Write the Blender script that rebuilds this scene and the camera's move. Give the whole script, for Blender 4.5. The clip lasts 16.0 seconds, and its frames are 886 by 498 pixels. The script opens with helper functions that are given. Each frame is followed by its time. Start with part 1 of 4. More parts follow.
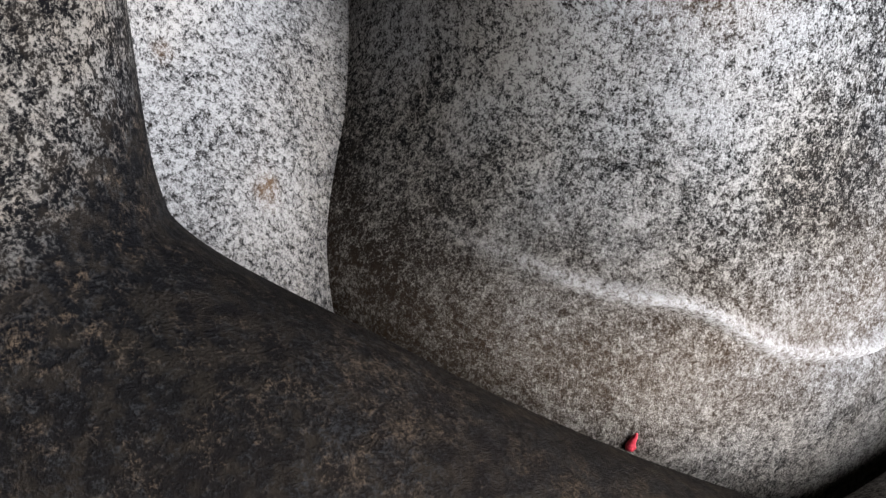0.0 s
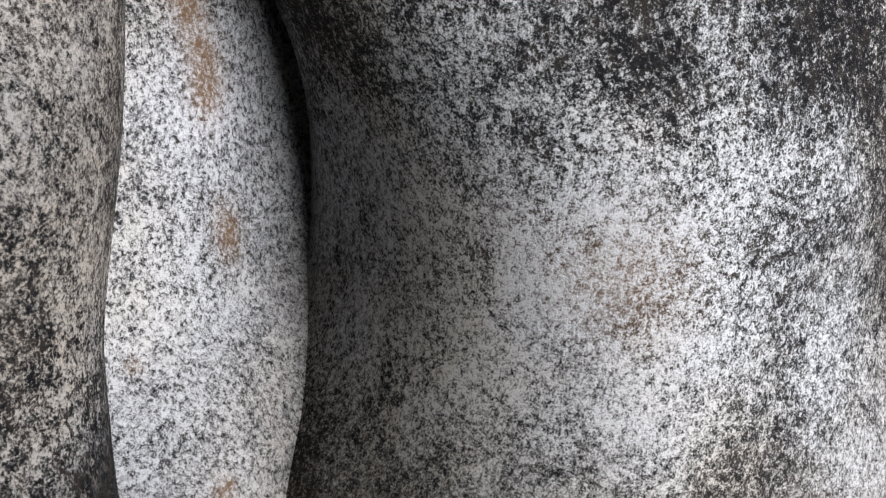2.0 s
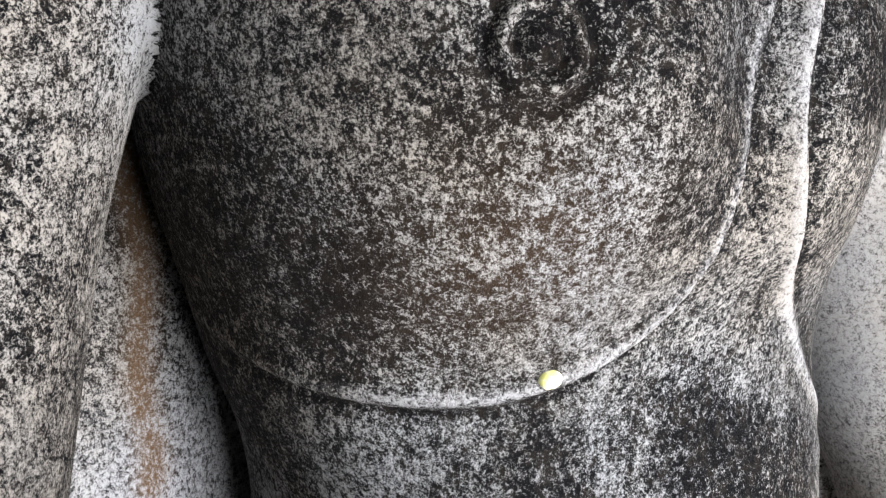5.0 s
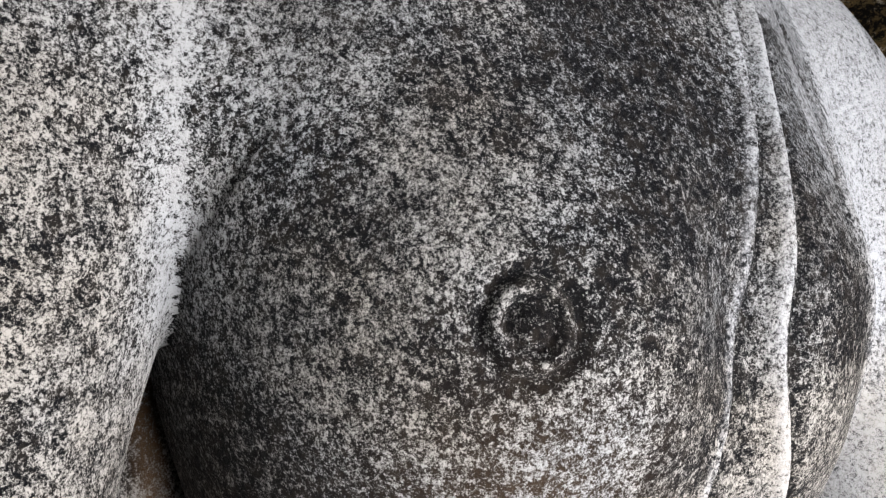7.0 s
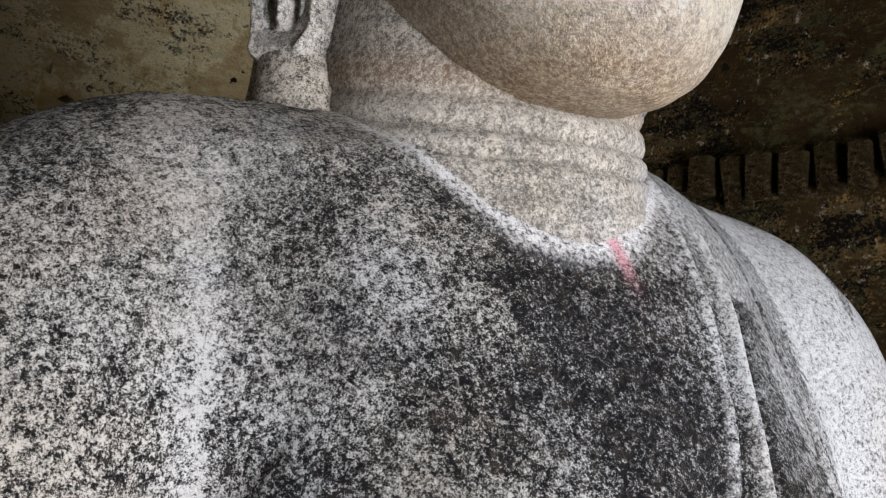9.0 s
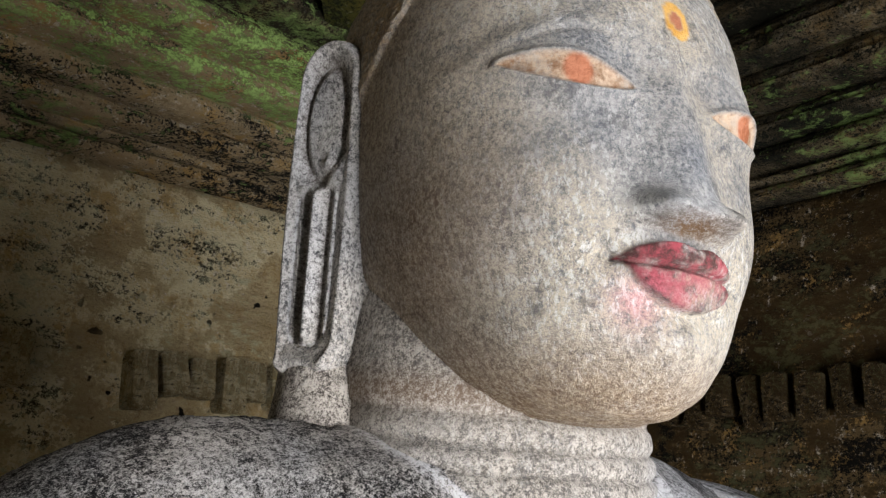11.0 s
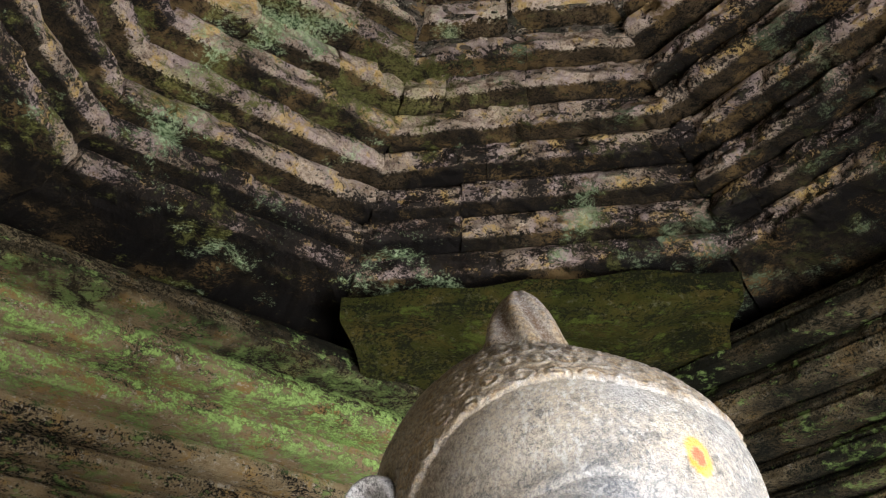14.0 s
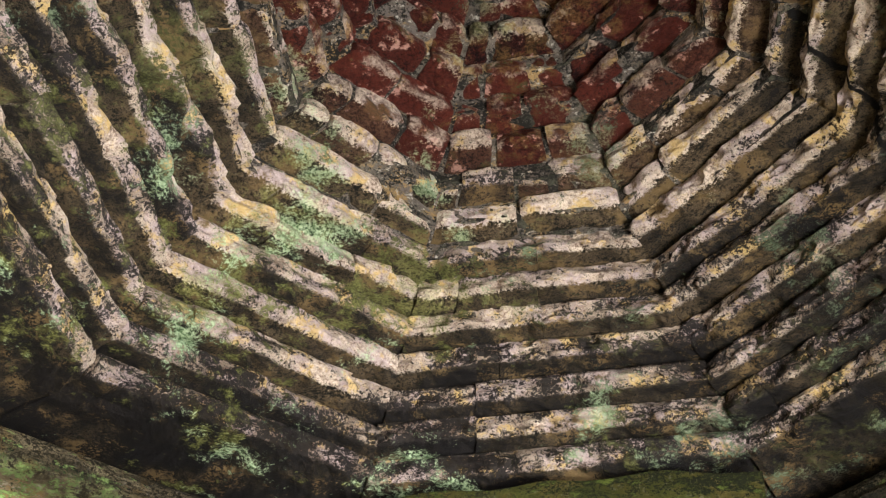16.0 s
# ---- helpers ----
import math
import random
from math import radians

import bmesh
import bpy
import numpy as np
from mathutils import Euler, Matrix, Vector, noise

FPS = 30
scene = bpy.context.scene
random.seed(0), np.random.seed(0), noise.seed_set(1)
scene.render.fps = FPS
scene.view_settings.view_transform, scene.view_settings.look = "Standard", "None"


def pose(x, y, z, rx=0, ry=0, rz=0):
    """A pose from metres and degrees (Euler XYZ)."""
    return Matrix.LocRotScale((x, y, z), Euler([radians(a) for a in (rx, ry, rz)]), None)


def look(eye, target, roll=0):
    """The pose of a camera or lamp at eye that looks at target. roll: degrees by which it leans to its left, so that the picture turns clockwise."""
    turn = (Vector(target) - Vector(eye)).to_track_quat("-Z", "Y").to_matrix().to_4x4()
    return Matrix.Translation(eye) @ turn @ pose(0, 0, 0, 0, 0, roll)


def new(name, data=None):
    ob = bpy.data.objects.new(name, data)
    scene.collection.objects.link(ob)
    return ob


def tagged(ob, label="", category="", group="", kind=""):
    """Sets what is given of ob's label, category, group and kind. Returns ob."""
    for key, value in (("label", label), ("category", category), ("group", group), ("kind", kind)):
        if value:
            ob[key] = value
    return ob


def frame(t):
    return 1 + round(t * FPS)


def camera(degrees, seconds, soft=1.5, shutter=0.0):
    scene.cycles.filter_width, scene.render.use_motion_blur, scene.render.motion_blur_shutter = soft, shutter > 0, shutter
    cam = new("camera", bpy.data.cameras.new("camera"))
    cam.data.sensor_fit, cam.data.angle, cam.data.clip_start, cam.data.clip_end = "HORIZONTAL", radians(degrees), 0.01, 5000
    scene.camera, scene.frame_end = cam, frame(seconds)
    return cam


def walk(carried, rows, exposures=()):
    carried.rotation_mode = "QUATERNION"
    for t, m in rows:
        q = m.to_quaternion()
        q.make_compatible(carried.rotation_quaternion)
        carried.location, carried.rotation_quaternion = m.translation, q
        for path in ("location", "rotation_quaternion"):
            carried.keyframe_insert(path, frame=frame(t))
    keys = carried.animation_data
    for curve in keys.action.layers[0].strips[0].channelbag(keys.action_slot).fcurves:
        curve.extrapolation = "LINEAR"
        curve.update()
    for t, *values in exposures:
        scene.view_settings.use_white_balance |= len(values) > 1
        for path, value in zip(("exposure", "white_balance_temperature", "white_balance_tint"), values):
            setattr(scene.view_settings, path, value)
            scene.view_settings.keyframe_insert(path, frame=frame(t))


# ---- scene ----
cam = camera(49.52, 16.0, 1.2)
# seconds, place, pitch, yaw, roll
PATH = [
    (0, 0.0000, 0.0001, 1.3500, -37.999, 0.002, -1.904),
    (0.5, 0.0050, -0.0011, 1.3766, -34.689, -0.694, -1.916),
    (1, 0.0102, -0.0044, 1.3991, -31.443, -1.285, -1.755),
    (1.5, 0.0140, -0.0069, 1.4209, -28.423, -1.897, -1.450),
    (2, 0.0163, -0.0108, 1.4496, -25.908, -2.691, -0.915),
    (2.5, 0.0221, -0.0143, 1.4786, -23.439, -3.282, -0.386),
    (3, 0.0330, -0.0179, 1.5071, -20.906, -3.560, 0.189),
    (3.5, 0.0472, -0.0208, 1.5391, -18.672, -3.528, 0.671),
    (4, 0.0589, -0.0223, 1.5691, -16.533, -3.461, 1.195),
    (4.2, 0.0619, -0.0230, 1.5792, -15.651, -3.452, 1.410),
    (6.3, 0.0535, -0.0472, 1.6733, -7.196, -3.882, 2.145),
    (6.5, 0.0551, -0.0503, 1.6822, -6.322, -3.674, 2.056),
    (7, 0.0583, -0.0606, 1.7059, -4.084, -3.211, 1.887),
    (7.5, 0.0580, -0.0721, 1.7304, -1.717, -3.065, 1.667),
    (8, 0.0561, -0.0848, 1.7580, 0.633, -3.056, 1.576),
    (8.5, 0.0545, -0.1005, 1.7857, 3.227, -3.001, 1.495),
    (9, 0.0527, -0.1185, 1.8145, 5.915, -2.895, 1.450),
    (9.5, 0.0536, -0.1388, 1.8439, 8.637, -2.515, 1.566),
    (9.7, 0.0537, -0.1469, 1.8551, 9.772, -2.357, 1.608),
    (11.8, 0.0518, -0.2180, 1.9669, 21.286, -0.763, 0.622),
    (12, 0.0533, -0.2234, 1.9738, 22.556, -0.539, 0.482),
    (12.5, 0.0555, -0.2348, 1.9878, 25.834, -0.005, 0.190),
    (13, 0.0542, -0.2487, 2.0018, 28.862, 0.286, -0.205),
    (13.5, 0.0545, -0.2673, 2.0210, 31.821, 0.670, -0.263),
    (14, 0.0572, -0.2870, 2.0407, 34.630, 1.068, -0.341),
    (14.5, 0.0581, -0.3023, 2.0480, 37.479, 1.368, -0.408),
    (15, 0.0588, -0.3151, 2.0519, 40.290, 1.611, -0.407),
    (15.5, 0.0584, -0.3279, 2.0582, 42.938, 1.801, -0.464),
    (16, 0.0572, -0.3402, 2.0645, 45.523, 1.957, -0.423),
]
EXPO = [(0, 0.0), (4, 0.0), (9.7, 0.0), (11.8, 0.4), (13.4, 0.6), (14.2, 1.4), (15, 2.1), (16, 2.3)]
walk(cam, [(t, pose(x, y, z, 90 + p, 0, w) @ pose(0, 0, 0, 0, 0, r)) for t, x, y, z, p, w, r in PATH], EXPO)

# ---------------------------------------------------------------- light
AX = Vector((0.081, 0.9967, 0)).normalized()          # from the room's middle to its far corner
MID = Vector((0.19, 0.82, 0))
NL = (Matrix.Rotation(radians(45), 3, "Z") @ AX)       # far wall on the camera's left
NR = (Matrix.Rotation(radians(-45), 3, "Z") @ AX)
ROOM = 2.02                                            # half the room's width

world = bpy.data.worlds.new("sky")
scene.world = world
world.use_nodes = True
wn = world.node_tree.nodes
sky = wn.new("ShaderNodeTexSky")
sky.sky_type, sky.sun_disc = "NISHITA", False
sky.sun_elevation, sky.sun_rotation = radians(55), radians(200)
world.node_tree.links.new(sky.outputs[0], wn["Background"].inputs[0])
wn["Background"].inputs[1].default_value = 0.12


def area(name, eye, target, sx, sy, watts, col, spread=180):
    d = bpy.data.lights.new(name, "AREA")
    d.spread = radians(spread)
    d.shape, d.size, d.size_y, d.energy, d.color = "RECTANGLE", sx, sy, watts, col
    new(name, d).matrix_world = look(eye, target)


FL, FR = -NR, -NL                                      # near walls: left and right of the camera
e = MID + FR * (ROOM + 0.05) + NR * 0.12
area("doorway_light", (e.x, e.y, 1.25), (MID.x - 0.35, MID.y + 0.25, 1.45), 1.5, 2.1, 150, (0.99, 0.99, 1.0), 140)
# weak fill lamp added for cheek and ear; no such source is known
e = MID + FL * (ROOM + 0.05)
area("side_doorway_light", (e.x, e.y, 1.15), (MID.x - 0.2, MID.y + 0.5, 1.7), 0.8, 1.9, 4, (1.0, 0.98, 0.95))


# ---------------------------------------------------------------- materials
class Nodes:
    """A short way to write node trees."""

    def __init__(self, name):
        self.mat = bpy.data.materials.new(name)
        self.mat.use_nodes = True
        self.t = self.mat.node_tree
        self.bsdf = self.t.nodes["Principled BSDF"]
        self.co = self.t.nodes.new("ShaderNodeTexCoord").outputs["Object"]

    def put(self, sock, v):
        if isinstance(v, bpy.types.NodeSocket):
            self.t.links.new(v, sock)
        else:
            sock.default_value = v

    def noise(self, scale, detail=4, rough=0.6, co=None, distort=0.0):
        n = self.t.nodes.new("ShaderNodeTexNoise")
        self.put(n.inputs["Vector"], co or self.co)
        n.inputs["Scale"].default_value, n.inputs["Detail"].default_value = scale, detail
        n.inputs["Roughness"].default_value, n.inputs["Distortion"].default_value = rough, distort
        return n.outputs["Fac"]

    def ramp(self, v, a, b, lo=0.0, hi=1.0):
        n = self.t.nodes.new("ShaderNodeMapRange")
        n.interpolation_type = "SMOOTHSTEP"
        self.put(n.inputs[0], v)
        n.inputs[1].default_value, n.inputs[2].default_value, n.inputs[3].default_value, n.inputs[4].default_value = a, b, lo, hi
        return n.outputs[0]

    def math(self, op, a, b=0.0):
        n = self.t.nodes.new("ShaderNodeMath")
        n.operation = op
        self.put(n.inputs[0], a), self.put(n.inputs[1], b)
        return n.outputs[0]

    def mix(self, f, a, b):
        n = self.t.nodes.new("ShaderNodeMix")
        n.data_type = "RGBA"
        for sock, v in ((n.inputs[0], f), (n.inputs[6], a), (n.inputs[7], b)):
            self.put(sock, (*v, 1) if isinstance(v, tuple) else v)
        return n.outputs[2]

    def attr(self, name):
        n = self.t.nodes.new("ShaderNodeAttribute")
        n.attribute_name = name
        return n.outputs["Fac"]

    def stretch(self, x, y, z):
        n = self.t.nodes.new("ShaderNodeMapping")
        n.inputs["Scale"].default_value = (x, y, z)
        self.put(n.inputs[0], self.co)
        return n.outputs[0]

    def rand(self):
        return self.t.nodes.new("ShaderNodeNewGeometry").outputs["Random Per Island"]

    def done(self, colour, rough, height=None, depth=0.01, strength=0.6):
        self.put(self.bsdf.inputs["Base Color"], colour)
        self.put(self.bsdf.inputs["Roughness"], rough)
        if height is not None:
            n = self.t.nodes.new("ShaderNodeBump")
            n.inputs["Distance"].default_value, n.inputs["Strength"].default_value = depth, strength
            self.put(n.inputs["Height"], height)
            self.put(self.bsdf.inputs["Normal"], n.outputs[0])
        return self.mat


def granite():
    m = Nodes("granite")
    fine, mid, big = m.noise(560, 3, 0.7), m.noise(200, 5, 0.75, None, 0.35), m.noise(9, 5, 0.62)
    clump, pale = m.noise(62, 5, 0.75, None, 0.2), m.noise(2.3, 4, 0.55)
    grain = m.math("ADD", m.math("MULTIPLY", fine, 0.34), m.math("ADD", m.math("MULTIPLY", mid, 0.44), m.math("MULTIPLY", clump, 0.22)))
    # lichen plus painted-in shade: dark film that leaves light grains showing
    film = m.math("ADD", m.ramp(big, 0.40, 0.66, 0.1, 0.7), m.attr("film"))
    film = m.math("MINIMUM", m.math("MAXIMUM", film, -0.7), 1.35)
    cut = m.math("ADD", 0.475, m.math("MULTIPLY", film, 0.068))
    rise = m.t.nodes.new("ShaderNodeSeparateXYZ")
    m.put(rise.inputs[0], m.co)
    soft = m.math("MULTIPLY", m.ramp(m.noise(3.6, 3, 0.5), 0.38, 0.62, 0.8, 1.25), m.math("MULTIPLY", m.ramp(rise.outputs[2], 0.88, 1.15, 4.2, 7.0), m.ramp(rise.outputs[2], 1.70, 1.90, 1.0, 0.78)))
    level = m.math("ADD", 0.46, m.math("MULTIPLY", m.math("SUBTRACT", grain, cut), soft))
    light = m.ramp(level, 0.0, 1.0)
    warm = m.mix(m.ramp(pale, 0.4, 0.62), (0.345, 0.350, 0.366), (0.360, 0.330, 0.300))
    # near arm: brown-black growth together with its painted-in shadow
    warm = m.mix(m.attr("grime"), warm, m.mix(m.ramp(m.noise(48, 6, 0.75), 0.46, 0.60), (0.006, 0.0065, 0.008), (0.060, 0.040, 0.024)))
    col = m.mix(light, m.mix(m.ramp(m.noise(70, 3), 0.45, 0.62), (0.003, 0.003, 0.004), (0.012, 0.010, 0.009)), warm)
    col = m.mix(m.math("MULTIPLY", m.attr("smooth"), 0.93), col, m.mix(m.ramp(grain, 0.36, 0.60), m.mix(m.ramp(m.noise(11, 6, 0.7), 0.45, 0.57), (0.205, 0.205, 0.21), (0.095, 0.106, 0.125)), m.mix(m.ramp(pale, 0.42, 0.58), (0.34, 0.34, 0.35), (0.40, 0.345, 0.265))))
    fleck = m.math("MULTIPLY", m.math("MULTIPLY", m.attr("smooth"), m.ramp(m.noise(120, 5, 0.8, m.stretch(1.3, 1.3, 0.7)), 0.51, 0.60)), m.ramp(m.noise(7, 5, 0.7), 0.40, 0.58, 0.2, 0.9))
    col = m.mix(fleck, col, (0.46, 0.45, 0.43))
    scuff = m.math("MULTIPLY", m.math("MULTIPLY", m.attr("smooth"), m.ramp(m.noise(33, 7, 0.8), 0.53, 0.64)), 0.75)
    col = m.mix(scuff, col, (0.085, 0.080, 0.078))
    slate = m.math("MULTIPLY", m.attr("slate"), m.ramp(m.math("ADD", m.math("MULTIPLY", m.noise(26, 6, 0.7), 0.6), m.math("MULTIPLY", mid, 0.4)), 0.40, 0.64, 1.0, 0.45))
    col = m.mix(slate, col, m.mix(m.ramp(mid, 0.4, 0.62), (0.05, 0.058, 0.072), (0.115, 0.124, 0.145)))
    # pale crust, and the highlights painted along carved ridges
    col = m.mix(m.math("MULTIPLY", m.attr("crust"), m.ramp(mid, 0.35, 0.6)), col, (0.50, 0.50, 0.53))
    # brown rust stains, and the shade painted on cheek and jaw
    col = m.mix(m.math("MULTIPLY", m.attr("rust"), m.ramp(grain, 0.64, 0.44, 0.0, 0.9)), col, (0.13, 0.078, 0.043))
    col = m.mix(m.math("MULTIPLY", m.attr("tan"), m.ramp(m.math("ADD", m.math("MULTIPLY", m.noise(40, 6, 0.75), 0.5), m.math("MULTIPLY", grain, 0.5)), 0.42, 0.58, 0.25, 0.95)), col, m.mix(m.ramp(mid, 0.42, 0.6), (0.16, 0.105, 0.058), (0.36, 0.27, 0.17)))
    # old paint
    wear = m.ramp(m.noise(45, 5, 0.7), 0.36, 0.6)
    col = m.mix(m.math("MULTIPLY", m.attr("lips"), m.ramp(m.noise(60, 4), 0.3, 0.55, 0.45, 1.0)), col, m.mix(wear, (0.060, 0.028, 0.026), (0.29, 0.058, 0.075)))
    col = m.mix(m.math("MULTIPLY", m.attr("eyewhite"), m.ramp(m.noise(52, 6, 0.75), 0.36, 0.52, 0.45, 0.95)), col, m.mix(wear, (0.20, 0.11, 0.06), (0.44, 0.325, 0.235)))
    col = m.mix(m.math("MULTIPLY", m.attr("iris"), 0.95), col, m.mix(wear, (0.22, 0.075, 0.035), (0.36, 0.135, 0.075)))
    col = m.mix(m.math("MULTIPLY", m.attr("yellow"), 0.95), col, m.mix(wear, (0.46, 0.23, 0.035), (0.56, 0.33, 0.09)))
    col = m.mix(m.math("MULTIPLY", m.attr("pink"), m.ramp(mid, 0.35, 0.55, 0.2, 0.9)), col, (0.46, 0.15, 0.195))
    h = m.math("ADD", m.math("MULTIPLY", fine, 0.35), m.math("MULTIPLY", mid, 0.65))
    m.bsdf.inputs["Specular IOR Level"].default_value = 0.06
    return m.done(col, m.ramp(grain, 0.3, 0.7, 0.75, 0.45), m.math("ADD", h, m.math("MULTIPLY", clump, 0.5)), 0.009, 0.8)


def mossy(name, base, dark, moss, amount, banks=False, soot=0.515, pits=False, dry=1.0):
    """Old masonry with soot, lime and moss."""
    m = Nodes(name)
    a, b, c = m.noise(1.0, 7, 0.72, m.stretch(2.6, 2.6, 11)), m.noise(16, 8, 0.75, m.stretch(1, 1, 1.8)), m.noise(95, 5, 0.8)
    d = m.noise(1.7, 5, 0.6)
    isl = m.rand()
    t = m.math("ADD", m.math("MULTIPLY", b, 0.45), m.math("MULTIPLY", c, 0.55))
    col = m.mix(m.ramp(t, 0.40, 0.60), base[0], base[1])
    col = m.mix(m.ramp(m.noise(7, 6, 0.7), 0.44, 0.6, 0.0, 0.8), col, base[2])
    col = m.mix(m.ramp(isl, 0.2, 0.9, 0.0, 0.3), col, base[2])
    col = m.mix(m.ramp(m.noise(7.5, 8, 0.78), 0.51, 0.60, 0.0, 0.65 * dry), col, (0.46, 0.28, 0.09))
    col = m.mix(m.ramp(m.noise(38, 5, 0.75), 0.56, 0.63, 0.0, 0.6 * dry), col, (0.74, 0.67, 0.56))
    black = m.ramp(m.math("ADD", m.math("MULTIPLY", a, 0.32), m.math("MULTIPLY", t, 0.78)), soot, soot + 0.06)
    col = m.mix(black, col, dark)
    green = m.math("MULTIPLY", m.ramp(m.math("ADD", m.math("MULTIPLY", d, 0.45), m.math("MULTIPLY", b, 0.65)), 0.575, 0.65), amount)
    if pits:
        peel = m.ramp(m.math("ADD", m.math("MULTIPLY", m.noise(2.6, 6, 0.7), 0.75), m.math("MULTIPLY", t, 0.25)), 0.485, 0.515)
        col = m.mix(m.math("MULTIPLY", peel, 0.75), col, m.mix(m.ramp(t, 0.42, 0.58), (0.5 * base[0][0], 0.42 * base[0][1], 0.38 * base[0][2]), base[0]))
        hole = m.math("MULTIPLY", m.ramp(m.noise(24, 2, 0.4), 0.66, 0.71), m.ramp(m.noise(2.5, 2), 0.45, 0.6))
        col = m.mix(hole, col, (0.012, 0.010, 0.008))
    if banks:
        # moss thrives on the damp far wall
        dot = m.t.nodes.new("ShaderNodeVectorMath")
        dot.operation = "DOT_PRODUCT"
        m.put(dot.inputs[0], m.co)
        dot.inputs[1].default_value = NL
        thick = m.math("MULTIPLY", m.ramp(dot.outputs["Value"], 1.9, 2.2), m.ramp(m.math("ADD", m.math("MULTIPLY", b, 0.6), m.math("ADD", m.math("MULTIPLY", c, 0.25), m.math("MULTIPLY", d, 0.15))), 0.465, 0.525))
        up = m.t.nodes.new("ShaderNodeSeparateXYZ")
        m.put(up.inputs[0], m.co)
        thick = m.math("MULTIPLY", thick, m.math("MULTIPLY", m.ramp(up.outputs[2], 3.20, 3.28), m.ramp(up.outputs[2], 3.52, 3.42)))
        green = m.math("MAXIMUM", m.math("MULTIPLY", green, 0.45), m.math("MULTIPLY", thick, 0.95))
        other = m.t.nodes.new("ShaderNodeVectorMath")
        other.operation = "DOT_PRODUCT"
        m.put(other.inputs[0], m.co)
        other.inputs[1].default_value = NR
        # the east side's shade, painted in as a near-black tint
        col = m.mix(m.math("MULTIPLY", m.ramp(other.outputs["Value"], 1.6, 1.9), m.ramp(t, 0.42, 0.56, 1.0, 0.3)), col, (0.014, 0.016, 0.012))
        # near-black in ragged patches above the moss band
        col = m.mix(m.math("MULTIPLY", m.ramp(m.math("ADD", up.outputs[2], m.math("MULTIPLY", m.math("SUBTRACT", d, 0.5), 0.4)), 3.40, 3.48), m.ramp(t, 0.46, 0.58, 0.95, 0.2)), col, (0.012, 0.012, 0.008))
    col = m.mix(green, col, m.mix(m.ramp(m.math("ADD", m.math("MULTIPLY", c, 0.5), m.math("MULTIPLY", b, 0.5)), 0.42, 0.60), moss[0], moss[1]))
    h = m.math("ADD", m.math("MULTIPLY", b, 0.7), m.math("MULTIPLY", c, 0.3))
    m.bsdf.inputs["Specular IOR Level"].default_value = 0.06
    return m.done(col, 0.9, h, 0.05, 1.0)


def vault_stone():
    """Courses with limewash left on their faces, bare stone and brick beneath, soot and moss."""
    m = Nodes("vault_stone")
    streak, mid, fine = m.noise(1.0, 7, 0.72, m.stretch(3.0, 3.0, 9)), m.noise(15, 8, 0.75), m.noise(95, 5, 0.8)
    large, patch = m.noise(2.0, 5, 0.6), m.noise(6.5, 6, 0.7)
    riser, crown, blackening, isl = m.attr("riser"), m.attr("crown"), m.attr("blackening"), m.rand()
    t = m.math("ADD", m.math("MULTIPLY", mid, 0.42), m.math("MULTIPLY", fine, 0.58))
    wash = m.mix(m.ramp(t, 0.40, 0.58), (0.16, 0.105, 0.075), (0.72, 0.585, 0.455))
    wash = m.mix(m.ramp(patch, 0.46, 0.60, 0.0, 0.7), wash, (0.46, 0.36, 0.36))
    wash = m.mix(m.ramp(m.noise(9, 7, 0.75), 0.52, 0.60, 0.0, 0.75), wash, (0.56, 0.38, 0.13))
    stone = m.mix(m.ramp(t, 0.42, 0.60), (0.008, 0.007, 0.005), (0.13, 0.09, 0.05))
    stone = m.mix(m.ramp(patch, 0.5, 0.62, 0.0, 0.6), stone, (0.20, 0.13, 0.055))
    red = m.mix(m.ramp(m.math("ADD", t, m.math("MULTIPLY", blackening, 0.12)), 0.44, 0.62), m.mix(isl, (0.006, 0.002, 0.002), (0.040, 0.008, 0.005)), (0.080, 0.017, 0.010))
    red = m.mix(m.ramp(m.noise(17, 6, 0.7), 0.58, 0.66, 0.0, 0.8), red, (0.50, 0.27, 0.21))
    bare = m.mix(crown, stone, red)
    # limewash clings to the upright faces with ragged edges
    edge = m.math("ADD", riser, m.math("MULTIPLY", m.math("SUBTRACT", t, 0.5), 4.2))
    cling = m.math("MULTIPLY", m.ramp(edge, 0.42, 0.66), m.ramp(m.math("ADD", patch, m.math("MULTIPLY", crown, 0.17)), 0.69, 0.57))
    cling = m.math("MULTIPLY", cling, m.ramp(crown, 0.0, 1.0, 1.0, 0.45))
    col = m.mix(cling, bare, wash)
    dot = m.t.nodes.new("ShaderNodeVectorMath")
    dot.operation = "DOT_PRODUCT"
    m.put(dot.inputs[0], m.co)
    dot.inputs[1].default_value = NL
    side = m.ramp(dot.outputs["Value"], 0.9, 1.9, 0.25, 1.0)
    # soot and black algae; extra darkening painted in towards the lower courses
    blackness = m.math("ADD", m.math("MULTIPLY", streak, 0.35), m.math("ADD", m.math("MULTIPLY", t, 0.65), m.math("ADD", m.math("MULTIPLY", blackening, 0.055), m.math("MULTIPLY", crown, -0.035))))
    col = m.mix(m.math("MULTIPLY", m.ramp(m.math("SUBTRACT", blackness, m.math("MULTIPLY", side, 0.02)), 0.520, 0.558), 0.97), col, (0.007, 0.006, 0.006))
    olive = m.math("MULTIPLY", m.ramp(m.math("ADD", m.math("MULTIPLY", large, 0.5), m.math("MULTIPLY", mid, 0.55)), 0.565, 0.63), m.math("MULTIPLY", side, 0.55))
    col = m.mix(olive, col, m.mix(m.ramp(fine, 0.38, 0.62), (0.055, 0.058, 0.010), (0.33, 0.34, 0.10)))
